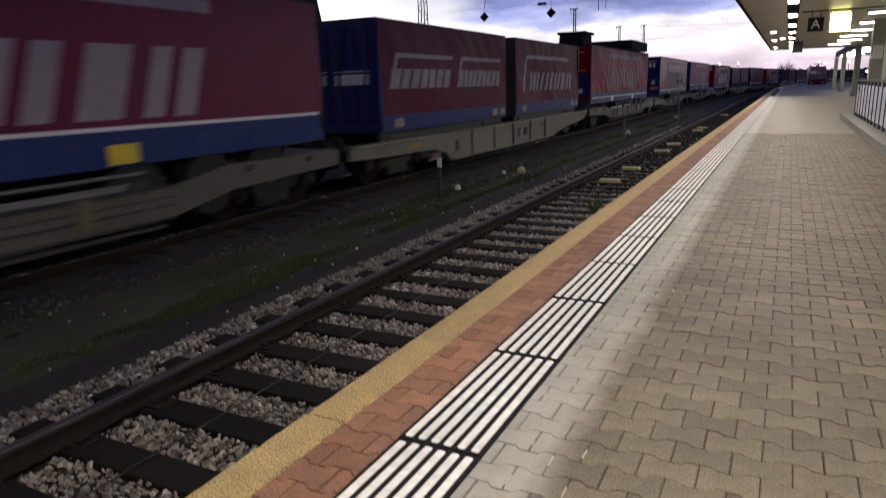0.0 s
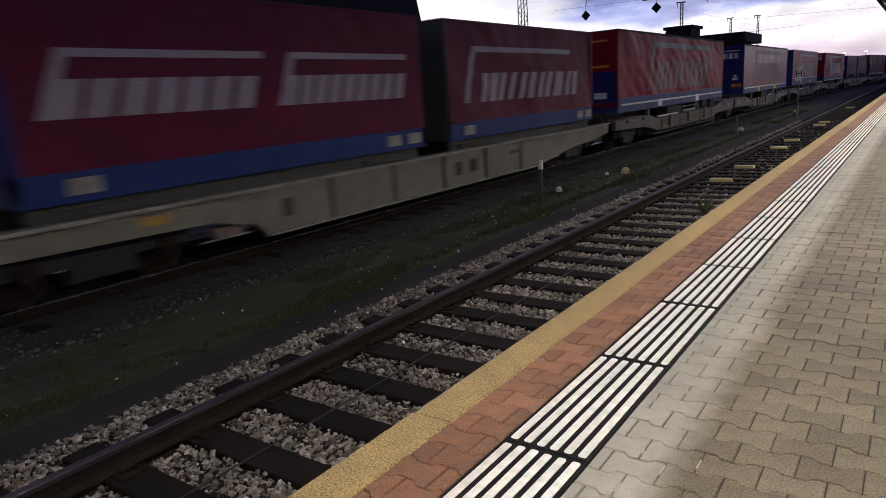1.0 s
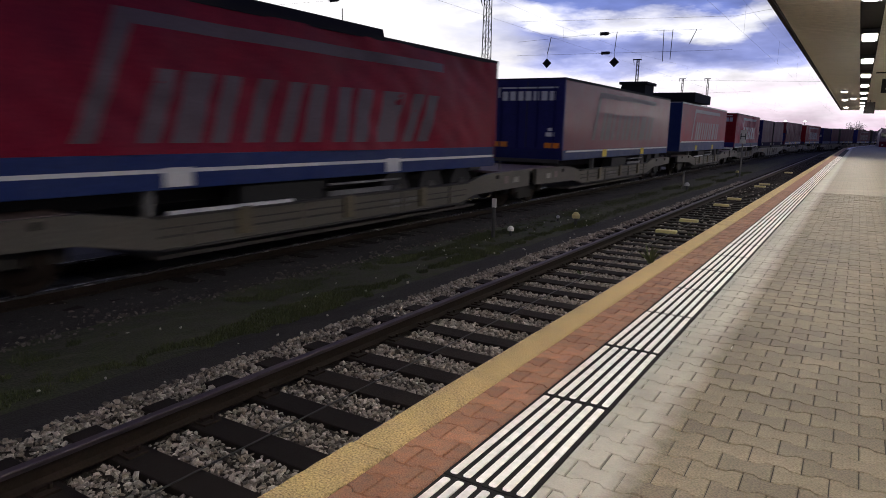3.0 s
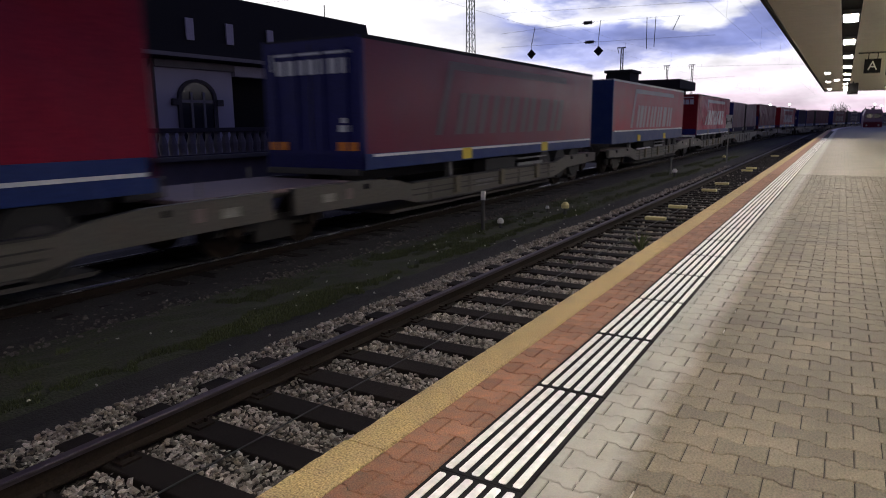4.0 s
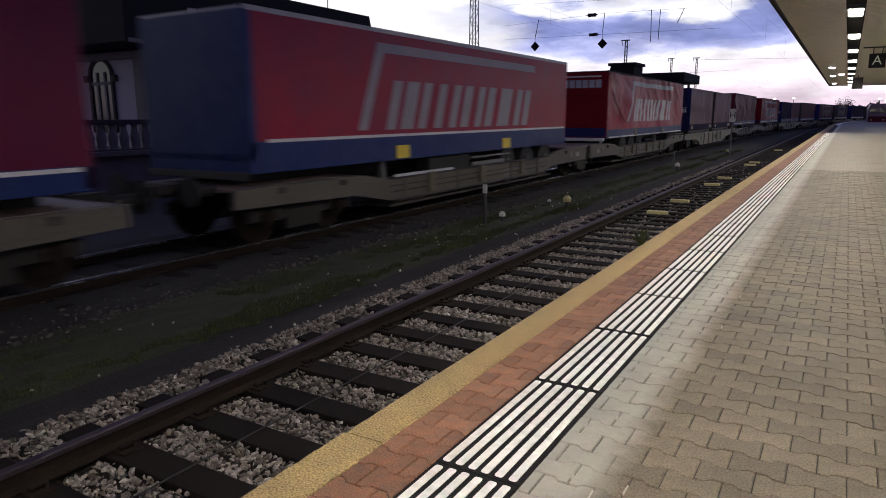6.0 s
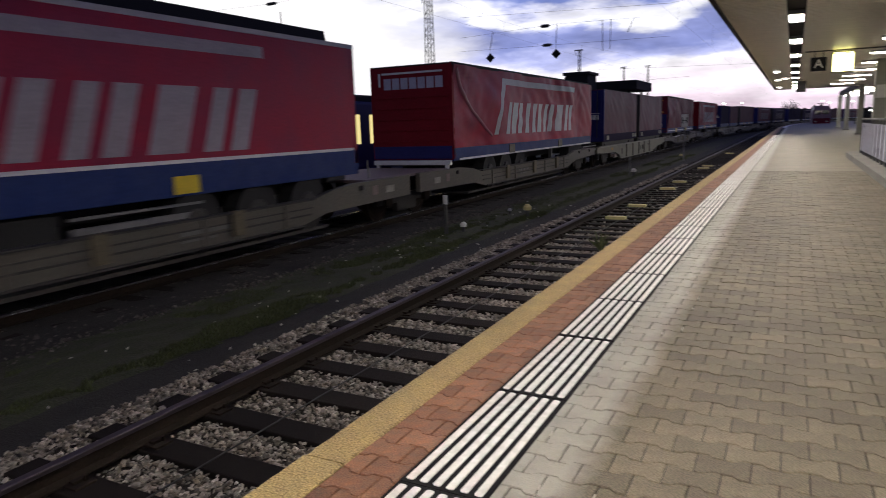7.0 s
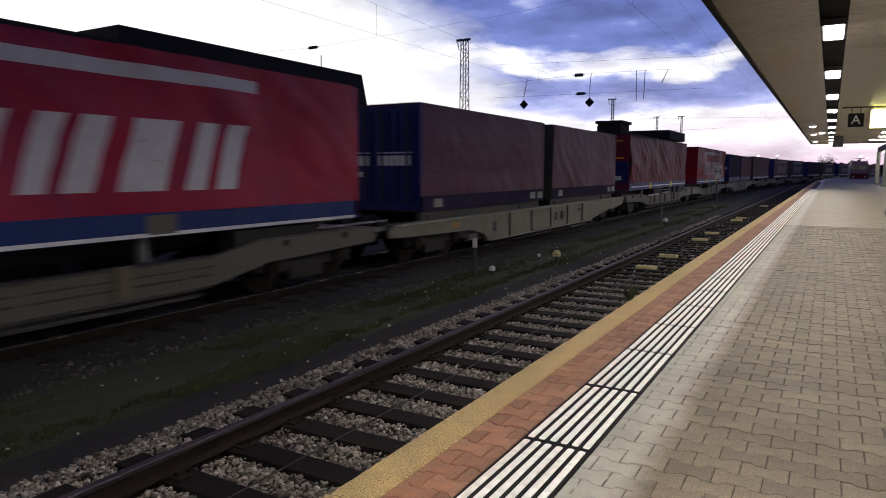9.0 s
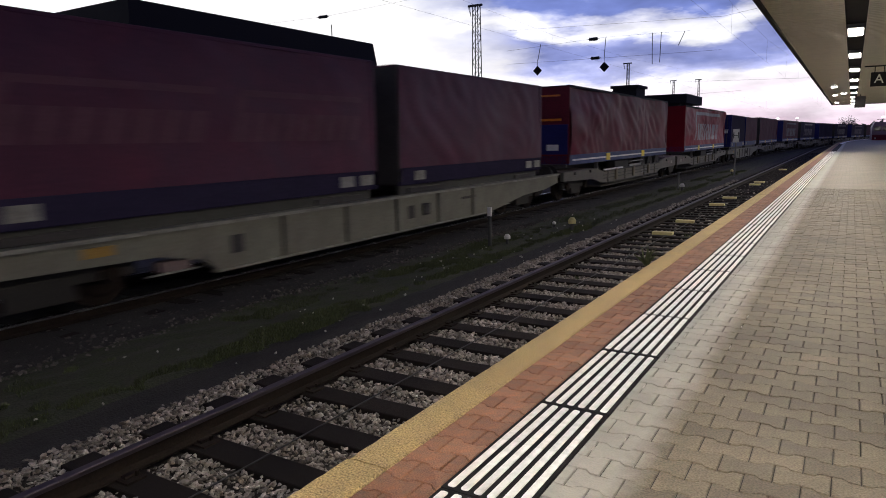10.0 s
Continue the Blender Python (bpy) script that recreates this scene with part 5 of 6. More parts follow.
def semi_trailer(look_id, label, length=13.9):
    """A curtain-sided road trailer. Its near end is at local -y."""
    o = look_id
    t = thing("semi_trailer", label, "trailer", "trailers on the goods train")
    h, seed, wr = length / 2, o["seed"], o["wrinkle"]
    skirt_top, skirt_low, top = o["skirt_top"] + UP, 0.46 + UP, o["top"] + UP
    curtain = M[o["tarp"]]
    sheet("side_curtain", -h + 0.04, h - 0.04, skirt_top, top - 0.05, 110, 22, 0, curtain, t, wr, seed, 1, label="slack wrinkled tarpaulin" if wr else "taut tarpaulin")
    sheet("side_curtain", -h + 0.04, h - 0.04, skirt_top, top - 0.05, 20, 4, 0, curtain, t, 0, seed, -1)
    # near end
    f = boxes("end_wall", [((0, -h + 0.05, (skirt_top - 0.35 + top) / 2), (2.52, 0.1, top - skirt_top + 0.3))], M[o["front"]], t, o["front_label"], 0.015)
    boxes("end_wall", [((0, h - 0.05, (skirt_top - 0.35 + top) / 2), (2.52, 0.1, top - skirt_top + 0.3))], M["navy"], t, "dark end wall", 0.015)
    for s in (-1, 1):
        boxes("corner_post", [((s * 1.245, -h + 0.06, (skirt_top + top) / 2 - 0.15), (0.07, 0.13, top - skirt_top + 0.3))], M[o["front"]], t, "", 0.012)
        boxes("corner_post", [((s * 1.245, h - 0.06, (skirt_top + top) / 2 - 0.15), (0.07, 0.13, top - skirt_top + 0.3))], M[o["tarp"]], t, "", 0.012)
    bm = bmesh.new()
    box(bm, (0, 0, top - 0.02), (2.5, length, 0.05), 0.01)
    part("roof", bm, M[o["roof"]], t, "tarpaulin roof")
    boxes("roof_edge", [((SIDE - 0.02, 0, top - 0.03), (0.06, length, 0.08))], M[o["roof"]], t)
    boxes("skirt", [((SIDE - 0.02, 0, (skirt_top + skirt_low) / 2), (0.05, length, skirt_top - skirt_low))], M["blue"], t, "blue steel side rail", 0.008)
    boxes("skirt", [((-SIDE + 0.02, 0, (skirt_top + skirt_low) / 2), (0.05, length, skirt_top - skirt_low))], M["blue"], t, "blue steel side rail", 0.008)
    boxes("load_floor", [((0, 0, skirt_low + 0.12), (2.4, length - 0.2, 0.16))], M["wagon_dark"], t, "dark load floor")
    boxes("chassis_beam", [((-0.45, 0, skirt_low - 0.12), (0.14, length - 0.6, 0.32)), ((0.45, 0, skirt_low - 0.12), (0.14, length - 0.6, 0.32))], M["bogie"], t, "dark chassis beams")
    # stripe, plates
    zs = o["stripe"] + UP
    boxes("white_line", [((SIDE + 0.012, 0.1, zs), (0.008, length - 0.5, 0.055))], M["stripe"], t, "white reflecting line")
    for y in o["plates"]:
        boxes("lifting_plate", [((SIDE + 0.016, y, 0.63 + UP), (0.014, 0.48, 0.27))], M[o["plate"]], t, "yellow lifting plate" if o["plate"] == "plate" else "pale lifting plate", 0.004)
    # running gear: three axles near the far third
    ax = o["axles"]
    for y in ax:
        boxes("axle", [((0, y, 0.02 + UP), (2.1, 0.12, 0.12))], M["bogie"], t)
        for s in (-1, 1):
            wheel(t, s * 1.05, y, 0.02 + UP, 0.5, 0.34, M["tyre"], M["wagon_dark"])
    boxes("mudguard", [((1.08, (ax[0] + ax[-1]) / 2, 0.56 + UP), (0.36, ax[-1] - ax[0] + 1.1, 0.03))], M["tyre"], t)
    ly = -ax[1] * 0.75
    for s in (-1, 1):
        boxes("landing_leg", [((s * 0.9, ly, 0.2 + UP), (0.13, 0.13, 0.75)), ((s * 0.9, ly, -0.17 + UP), (0.25, 0.25, 0.04))], M["steel"], t, "", 0, True)
    boxes("pallet_box", [((1.02, ly + 2.4, 0.2 + UP), (0.38, 1.9, 0.44))], M["tyre"], t, "dark pallet box", 0.02)
    boxes("pallet_rail", [((1.2, ly + 4.6, 0.16 + UP), (0.05, 2.2, 0.09)), ((1.2, ly + 4.6, 0.33 + UP), (0.05, 2.2, 0.04))], M["steel"], t, "pale side guard rail")
    boxes("air_tank", [((-0.9, ly + 2.2, 0.2 + UP), (0.4, 1.4, 0.4))], M["steel"], t, "", 0.1)
    # ends
    kind = o["end"]
    yo = -h - 0.012
    if kind == "logo":           # pale bars on the end wall, and a pale bumper
        boxes("end_print", [((-0.72 + 0.27 * i, yo, 2.58 + UP), (0.225, 0.01, 0.3)) for i in range(7)], M["dim_print"], f, "pale printed bars")
        boxes("end_line", [((0.05, yo, 2.86 + UP), (1.9, 0.01, 0.05)), ((-0.98, yo, 2.7 + UP), (0.06, 0.01, 0.36))], M["stripe"], f, "pale printed line")
        boxes("end_rib", [((0, yo, z + UP), (2.3, 0.03, 0.03)) for z in (1.0, 1.3, 1.6, 1.9, 2.2)], M[o["front"]], f, "", 0.006)
        boxes("lower_wall", [((0, yo + 0.005, 0.70 + UP), (2.48, 0.03, 0.34))], M["navy"], f, "navy blue lower wall", 0.006)
        boxes("bumper_leg", [((s * 1.1, -h - 0.05, 0.3 + UP), (0.08, 0.1, 0.2)) for s in (-1, 1)], M["stripe"], t)
        boxes("bumper_rail", [((0, -h - 0.05, 0.22 + UP), (2.2, 0.05, 0.05))], M["wagon_dark"], t)
    elif kind == "doors":         # blue doors with a pale band and amber lamps
        boxes("end_print", [((-0.8 + 0.28 * i, yo, 2.5 + UP), (0.2, 0.01, 0.29)) for i in range(7)], M["stripe"], f, "pale printed bars")
        boxes("end_line", [((0, yo, 2.76 + UP), (2.1, 0.01, 0.05)), ((-1.02, yo, 2.6 + UP), (0.06, 0.01, 0.3))], M["stripe"], f, "pale printed line")
        boxes("door_gap", [((0, yo + 0.004, 1.9 + UP), (0.02, 0.012, 2.1))], M["wagon_dark"], f)
        boxes("lock_bar", [((s * x, yo - 0.02, 1.85 + UP), (0.03, 0.03, 2.0)) for s in (-1, 1) for x in (0.35, 0.95)], M["navy"], f, "upright lock bars")
        for s in (-1, 1):
            boxes("reflector", [((s * 0.92, yo - 0.01, 0.93 + UP), (0.5, 0.02, 0.17))], M["amber"], f, "amber reflector")
        boxes("warning_mark", [((0.85, yo, 1.28 + UP), (0.3, 0.01, 0.13)), ((0.85, yo, 1.44 + UP), (0.16, 0.01, 0.1))], M["stripe"], f, "pale printed mark")
    elif kind == "slats":         # red wall with amber bars above, blue steel below
        boxes("amber_bar", [((0, yo, 2.78 + UP), (1.9, 0.015, 0.055)), ((0, yo, 1.98 + UP), (2.0, 0.015, 0.075))], M["amber"], f, "amber reflecting bar")
        boxes("lower_wall", [((0, yo + 0.005, 1.32 + UP), (2.48, 0.03, 1.0))], M["navy"], f, "navy blue lower wall", 0.006)
        boxes("step", [((-0.5, yo - 0.03, z + UP), (0.9, 0.05, 0.1)) for z in (0.98, 1.2, 1.42, 1.64)], M["stripe"], f, "pale ladder steps")
        boxes("label_plate", [((0.7, yo - 0.012, 1.05 + UP), (0.42, 0.015, 0.2))], M["stripe"], f, "pale label plate")
    boxes("bumper", [((0, -h - 0.05, 0.42 + UP), (2.45, 0.12, 0.13))], M["stripe" if kind == "logo" else "wagon_dark"], t, "pale bumper bar" if kind == "logo" else "dark bumper bar", 0.02)
    boxes("end_frame", [((0, -h + 0.1, 0.62 + UP), (2.45, 0.2, 0.3))], M["blue"], t)
    if o.get("logo"):
        print_on(t, -3.3, 3.75, 1.1 + UP, 2.09 + UP, WORD, M[o["logo"]], wr, seed, (-4.2, 4.27, 2.80 + UP, 0.19))
    if o.get("folds"):
        # a shiny sagging fold that curves down from the near top corner
        vs, fs, n = [], [], 26
        for i in range(n + 1):
            u = i / n
            y, z = -h + 0.25 + 2.35 * u ** 1.7, 2.93 + UP - 1.85 * u
            w = 0.10 - 0.05 * u
            for k, out in ((-1.0, 0.006), (0.0, 0.04), (1.0, 0.006)):
                yy, zz = y + k * w * 0.7, z + k * w * 0.7
                vs.append((SIDE + out + dent(yy, zz, wr, seed), yy, zz))
        for i in range(n):
            for j in range(2):
                a = i * 3 + j
                fs.append((a, a + 1, a + 4, a + 3))
        fold = raw("tarp_fold", vs, fs, M["plastic"], t, "pale shiny fold of the tarpaulin")
        fold.data.polygons.foreach_set("use_smooth", [True] * len(fs))
    return t


def swap_body(look_id, label, length=7.6):
    o = look_id
    t = thing("swap_body", label, "container", "swap bodies on the goods train")
    h, seed, wr = length / 2, o["seed"], o["wrinkle"]
    top, st, sl = 2.92 + UP, 0.80 + UP, 0.43 + UP
    sheet("side_curtain", -h + 0.04, h - 0.04, st, top - 0.05, 70, 22, 0, M[o["tarp"]], t, wr, seed, 1, label="slack dull red tarpaulin")
    sheet("side_curtain", -h + 0.04, h - 0.04, st, top - 0.05, 12, 4, 0, M[o["tarp"]], t, 0, seed, -1)
    f = boxes("end_wall", [((0, -h + 0.05, (st - 0.35 + top) / 2), (2.52, 0.1, top - st + 0.33))], M[o["front"]], t, o["front_label"], 0.015)
    boxes("end_wall", [((0, h - 0.05, (st - 0.35 + top) / 2), (2.52, 0.1, top - st + 0.33))], M["navy"], t, "dark end wall", 0.015)
    for s in (-1, 1):
        for e in (-1, 1):
            boxes("corner_post", [((s * 1.245, e * (h - 0.06), (st + top) / 2 - 0.15), (0.07, 0.13, top - st + 0.3))], M[o["front"]] if e < 0 else M[o["tarp"]], t, "", 0.012)
    boxes("roof", [((0, 0, top - 0.02), (2.52, length, 0.06))], M[o["tarp"]], t, "tarpaulin roof", 0.01)
    for s in (-1, 1):
        boxes("skirt", [((s * (SIDE - 0.02), 0, (st + sl) / 2), (0.05, length, st - sl))], M[o["skirt"]], t, "blue steel side rail", 0.008)
        boxes("base_beam", [((s * (SIDE - 0.16), 0, 0.31 + UP), (0.12, length - 0.3, 0.23))], M["wagon_shaded"], t, "grey base beam with the skirt's shade in its colour", 0.01)
    boxes("load_floor", [((0, 0, sl + 0.06), (2.4, length - 0.1, 0.12))], M["wagon_dark"], t)
    for y in (-h + 0.25, h - 0.95, h - 0.35):
        boxes("label_plate", [((SIDE + 0.012, y + 0.55 if y < 0 else y, 0.62 + UP), (0.012, 0.4, 0.2))], M["stripe_dull"], t, "pale label plate", 0.003)
    for s in (-1, 1):
        for y in (-h + 1.1, h - 1.1):
            boxes("folded_leg", [((s * (SIDE - 0.1), y, 0.3 + UP), (0.1, 1.3, 0.1))], M["wagon_dark"], t)
    yo = -h - 0.012
    if o["front"] == "navy":
        boxes("end_print", [((x + 0.155 * i, yo - 0.018, 1.62 + UP), (0.13, 0.01, 0.23)) for x in (-0.98, 0.2) for i in range(6)] + [((-0.9 + 0.13 * i, yo - 0.018, 1.3 + UP), (0.1, 0.01, 0.12)) for i in range(5)], M["stripe"], f, "pale printed bars")
        boxes("end_line", [((x, yo - 0.018, 1.8 + UP), (0.95, 0.01, 0.035)) for x in (-0.58, 0.6)], M["dim_print"], f, "pale printed line")
        boxes("corrugation", [((-1.08 + 0.24 * i, yo, 1.72 + UP), (0.13, 0.034, 2.05)) for i in range(10)], M["navy"], f, "", 0.012)
        boxes("lock_bar", [((x, yo - 0.045, 1.75 + UP), (0.03, 0.03, 2.2)) for x in (-0.96, -0.24, 0.24, 0.96)], M["wagon_dark"], f)
    if o.get("long_print"):
        print_on(t, -3.3, -0.3, 1.4 + UP, 1.85 + UP, SHORT[:7], M[o["logo"]], wr, seed, (-3.4, -0.1, 2.2 + UP, 0.1))
        print_on(t, 0.2, 3.25, 1.4 + UP, 1.85 + UP, SHORT, M[o["logo"]], wr, seed, (0.1, 3.35, 2.2 + UP, 0.1))
    elif o.get("logo"):
        print_on(t, -2.5, 2.6, 1.2 + UP, 1.83 + UP, WORD, M[o["logo"]], wr, seed, (-3.2, 2.3, 2.4 + UP, 0.12))
    return t


def bogie(parent, y, name="bogie"):
    b = boxes(name, [((s * 1.02, y, 0.5), (0.12, 2.6, 0.22)) for s in (-1, 1)] + [((s * 1.02, y, 0.36), (0.14, 0.9, 0.34)) for s in (-1, 1)] + [((0, y, 0.55), (2.1, 0.4, 0.26))], M["bogie"], parent, "sooty cast bogie", 0.02, True)
    for dy in (-0.9, 0.9):
        for s in (-1, 1):
            bm = bmesh.new()
            rod(bm, (s * 0.68, y + dy, 0.46), (s * 0.82, y + dy, 0.46), 0.46, n=28)
            rod(bm, (s * 0.82, y + dy, 0.46), (s * 0.86, y + dy, 0.46), 0.36, 0.3, 20)
            rod(bm, (s * 1.06, y + dy, 0.46), (s * 1.16, y + dy, 0.46), 0.14, n=10)
            part("wheel", bm, M["rust"], b, "worn steel wheel")
    return b


def buffers(parent, y, way):
    for s in (-1, 1):
        bm = bmesh.new()
        rod(bm, (s * 0.875, y, 1.0), (s * 0.875, y + way * 0.45, 1.0), 0.09, n=10)
        rod(bm, (s * 0.875, y + way * 0.45, 1.0), (s * 0.875, y + way * 0.5, 1.0), 0.23, n=16)
        part("buffer", bm, M["bogie"], parent)
    boxes("coupling", [((0, y + way * 0.25, 0.98), (0.12, 0.5, 0.14))], M["bogie"], parent)


def pocket_wagon(label):
    w = thing("pocket_wagon", label, "wagon", "wagons of the goods train")
    e = 16.6
    for s in (-1, 1):
        for d in (-1, 1):
            # side beam: high over the bogies, low along the pocket
            prof = [(d * 0.25, 1.04), (d * 2.6, 1.03), (d * 3.3, 0.96), (d * 3.9, 0.84), (d * 12.4, 0.84), (d * 13.4, 1.0), (d * e, 1.0), (d * e, 0.7), (d * 13.6, 0.62), (d * 12.4, 0.40), (d * 4.2, 0.40), (d * 3.5, 0.54), (d * 0.25, 0.58)]
            bm = bmesh.new()
            prism(bm, prof, s * 1.22, s * 1.34)
            beam = part("side_beam", bm, M["wagon"], w, "grey-green steel side beam, high over the bogies")
            boxes("beam_flange", [((s * 1.30, d * 8.15, 0.853), (0.2, 8.5, 0.03)), ((s * 1.30, d * 8.3, 0.395), (0.18, 8.1, 0.03)), ((s * 1.345, d * 8.2, 0.70), (0.03, 8.5, 0.022)), ((s * 1.345, d * 8.2, 0.58), (0.04, 8.4, 0.03))], M["wagon_dark"], beam)
            boxes("rib", [((s * 1.355, d * y, 0.615), (0.03, 0.09, 0.41)) for y in (4.7, 6.6, 9.6, 11.9)], M["wagon"], beam)
            boxes("label_plate", [((s * 1.345, d * 1.15, 0.80), (0.012, 0.34, 0.15))], M["stripe_dull"], beam, "small pale label plate", 0.003)
            boxes("rust_patch", [((s * 1.343, d * 1.75, 0.82), (0.006, 0.2, 0.2))], M["deck"], beam, "rusty brown patch")
            boxes("lashing_ring", [((s * 1.36, d * y, 0.92), (0.05, 0.1, 0.1)) for y in (2.3, 14.0, 15.6)], M["bogie"], beam, "", 0.015)
            boxes("grab_clamp", [((s * 1.375, d * y, 0.68), (0.07, 0.26, 0.42)) for y in (5.9, 8.4, 10.9)], M["amberish"], beam, "worn yellowish clamp", 0.02)
            boxes("number_bar", [((s * 1.353, d * 7.0 + 0.14 * i, 0.66), (0.006, 0.1, 0.07)) for i in range(7)] + [((s * 1.353, d * 7.0 + 0.14 * i, 0.55), (0.006, 0.09, 0.05)) for i in range(5)], M["steel"], beam, "pale lettering bars")
    boxes("deck", [((0, 0, 1.02), (2.44, 3.9, 0.06)), ((0, 15.0, 0.98), (2.44, 3.0, 0.06)), ((0, -15.0, 0.98), (2.44, 3.0, 0.06))], M["deck"], w, "rusty flat deck plates over the bogies")
    boxes("pocket_floor", [((0, 7.8, 0.26), (2.4, 9.0, 0.06)), ((0, -7.8, 0.26), (2.4, 9.0, 0.06))], M["wagon_dark"], w, "dark pocket floor")
    boxes("hitch", [((0, 13.9, 1.2), (1.0, 0.7, 0.4)), ((0, -2.0, 1.2), (1.0, 0.7, 0.35))], M["wagon_dark"], w, "dark trailer hitch", 0.05)
    boxes("handrail", [((0.95, -1.4, 1.17), (0.03, 0.03, 0.26)), ((-0.95, 1.4, 1.17), (0.03, 0.03, 0.26))], M["stripe_dull"], w)
    boxes("edge_stripe", [((1.29, 11.0 - 22.0 + 0, 0.87), (0.06, 2.4, 0.1))], M["stripe"], w, "white painted edge")
    for y in (-14.8, 0.0, 14.8):
        bogie(w, y)
    buffers(w, e, 1), buffers(w, -e, -1)
    return w


def container_wagon(label):
    w = thing("container_wagon", label, "wagon", "wagons of the goods train")
    e = 9.25
    for s in (-1, 1):
        prof = [(-e, 0.96), (e, 0.96), (e, 0.70), (8.2, 0.56), (6.6, 0.50), (4.6, 0.24), (-4.5, 0.24), (-4.75, 0.44), (-5.5, 0.60), (-8.2, 0.66), (-e, 0.70)]
        bm = bmesh.new()
        prism(bm, prof, s * 1.2, s * 1.3)
        beam = part("side_beam", bm, M["wagon_pale"], w, "pale grey fish-bellied side beam")
        boxes("beam_flange", [((s * 1.27, 0, 0.975), (0.22, 2 * e, 0.035)), ((s * 1.27, 0, 0.235), (0.2, 9.1, 0.03))], M["wagon_pale"], beam)
        boxes("rib", [((s * 1.32, y, 0.6), (0.05, 0.07, 0.68)) for y in (-3.1, -1.45, 0.2, 1.85, 3.5)], M["wagon"], beam)
        boxes("top_lip", [((s * 1.385, 0, 0.965), (0.012, 2 * e - 0.3, 0.05))], M["stripe_dull"], beam, "pale worn upper lip")
        boxes("lower_lip", [((s * 1.372, 0, 0.247), (0.01, 8.9, 0.022))], M["stripe_dull"], beam)
        # flat dark plates: the shade of square recesses given by colour alone
        boxes("rust_patch", [((s * 1.303, y, 0.6), (0.008, 0.24, 0.28)) for y in (-4.1, 0.75)], M["wagon_dark"], beam, "flat dark square painted as a shaded recess")
        boxes("number_bar", [((s * 1.304, 3.0 + 0.12 * i, 0.72), (0.006, 0.085, 0.06)) for i in range(6)], M["wagon_dark"], beam)
        boxes("yellow_mark", [((s * 1.304, -6.35, 0.80), (0.006, 0.42, 0.13))], M["worn_mark"], beam, "worn orange painted mark")
        boxes("valve_wheel", [((s * 1.34, 1.3, 0.62), (0.05, 0.26, 0.26))], M["wagon_dark"], beam, "", 0.04)
    boxes("cross_beam", [((0, y, 0.82), (2.4, 0.2, 0.22)) for y in (-8, -5, -2, 0, 2, 5, 8)], M["wagon_dark"], w)
    boxes("centre_beam", [((0, 0, 0.7), (0.5, 18.3, 0.3))], M["wagon_dark"], w)
    boxes("brake_pipe", [((0.9, 0, 0.35), (0.1, 8.0, 0.1))], M["bogie"], w)
    boxes("brake_lever", [((s * 1.2, y, 0.33), (0.025, 0.9, 0.025)) for s in (-1, 1) for y in (-5.2, 5.4)], M["stripe_dull"], w, "thin pale brake lever")
    boxes("brake_box", [((s * 1.1, y, 0.42), (0.2, 0.5, 0.16)) for s in (-1, 1) for y in (-5.15, 5.5)], M["deck"], w, "rusty brake box", 0.02)
    for y in (-7.0, 7.0):
        bogie(w, y)
    buffers(w, e, 1), buffers(w, -e, -1)
    return w


# base beam steel, darkened in colour for the shade under the skirt
M["wagon_shaded"] = mat("shaded_base_steel", (0.055, 0.056, 0.048), 0.7, vary=0.35, scale=2.5, fine=30, bump=0.2)
M["worn_mark"] = mat("worn_orange_mark", (0.42, 0.25, 0.05), 0.6, vary=0.3, scale=9, fine=40, bump=0.1)
M["amberish"] = mat("worn_yellow_clamp", (0.12, 0.10, 0.065), 0.6, vary=0.4, scale=9, fine=40, bump=0.2, second=(0.12, 0.1, 0.06))
M["red_dark"] = mat("dark_red_tarpaulin", (0.115, 0.026, 0.048), 0.7, vary=0.25, scale=1.2, fine=24, bump=0.2, spec=0.15)
# a still darker red, with the end wall's shade painted in
M["red_shade"] = mat("shaded_red_end_wall", (0.15, 0.013, 0.03), 0.55, vary=0.25, scale=2, fine=20, bump=0.1, spec=0.2)
M["red_deep"] = mat("dark_crimson_tarpaulin", (0.135, 0.011, 0.034), 0.4, vary=0.2, scale=1.3, fine=26, bump=0.2, second=(0.10, 0.012, 0.042), spec=0.28, tint=(0.95, 0.45, 0.8))
M["dim_print"] = mat("worn_end_print", (0.50, 0.48, 0.62), 0.6, vary=0.2, scale=3, fine=30, bump=0.05, spec=0.15)
M["red_slack"] = mat("slack_red_tarpaulin", (0.25, 0.014, 0.036), 0.52, vary=0.25, scale=1.3, fine=26, bump=0.2, second=(0.17, 0.014, 0.036), spec=0.15, tint=(1.0, 0.5, 0.68))
M["loco"] = mat("dull_violet_paint", (0.26, 0.17, 0.25), 0.45, vary=0.2, scale=1.5, fine=20, bump=0.05)
M["plum"] = mat("plum_tarpaulin", (0.092, 0.019, 0.036), 0.6, vary=0.25, scale=1.2, fine=24, bump=0.2, second=(0.055, 0.016, 0.032), spec=0.4, tint=(0.85, 0.65, 1.0))
M["logo_faint"] = mat("nearly_faded_print", (0.12, 0.05, 0.075), 0.6, vary=0.2, scale=3, fine=30, bump=0.05, spec=0.15)
M["deck"] = mat("rusty_deck", (0.21, 0.15, 0.15), 0.6, vary=0.3, scale=3, fine=30, bump=0.2)
M["wagon_pale"] = mat("pale_wagon_steel", (0.205, 0.21, 0.162), 0.6, vary=0.22, scale=1.6, fine=24, bump=0.2, second=(0.14, 0.125, 0.10))
M["stripe_dull"] = mat("worn_pale_lip", (0.34, 0.34, 0.30), 0.6, vary=0.35, scale=4, fine=40, bump=0.1, second=(0.16, 0.15, 0.13))
M["plastic"] = mat("shiny_film", (0.30, 0.06, 0.10), 0.4, vary=0.2, scale=4, fine=20, bump=0.2)
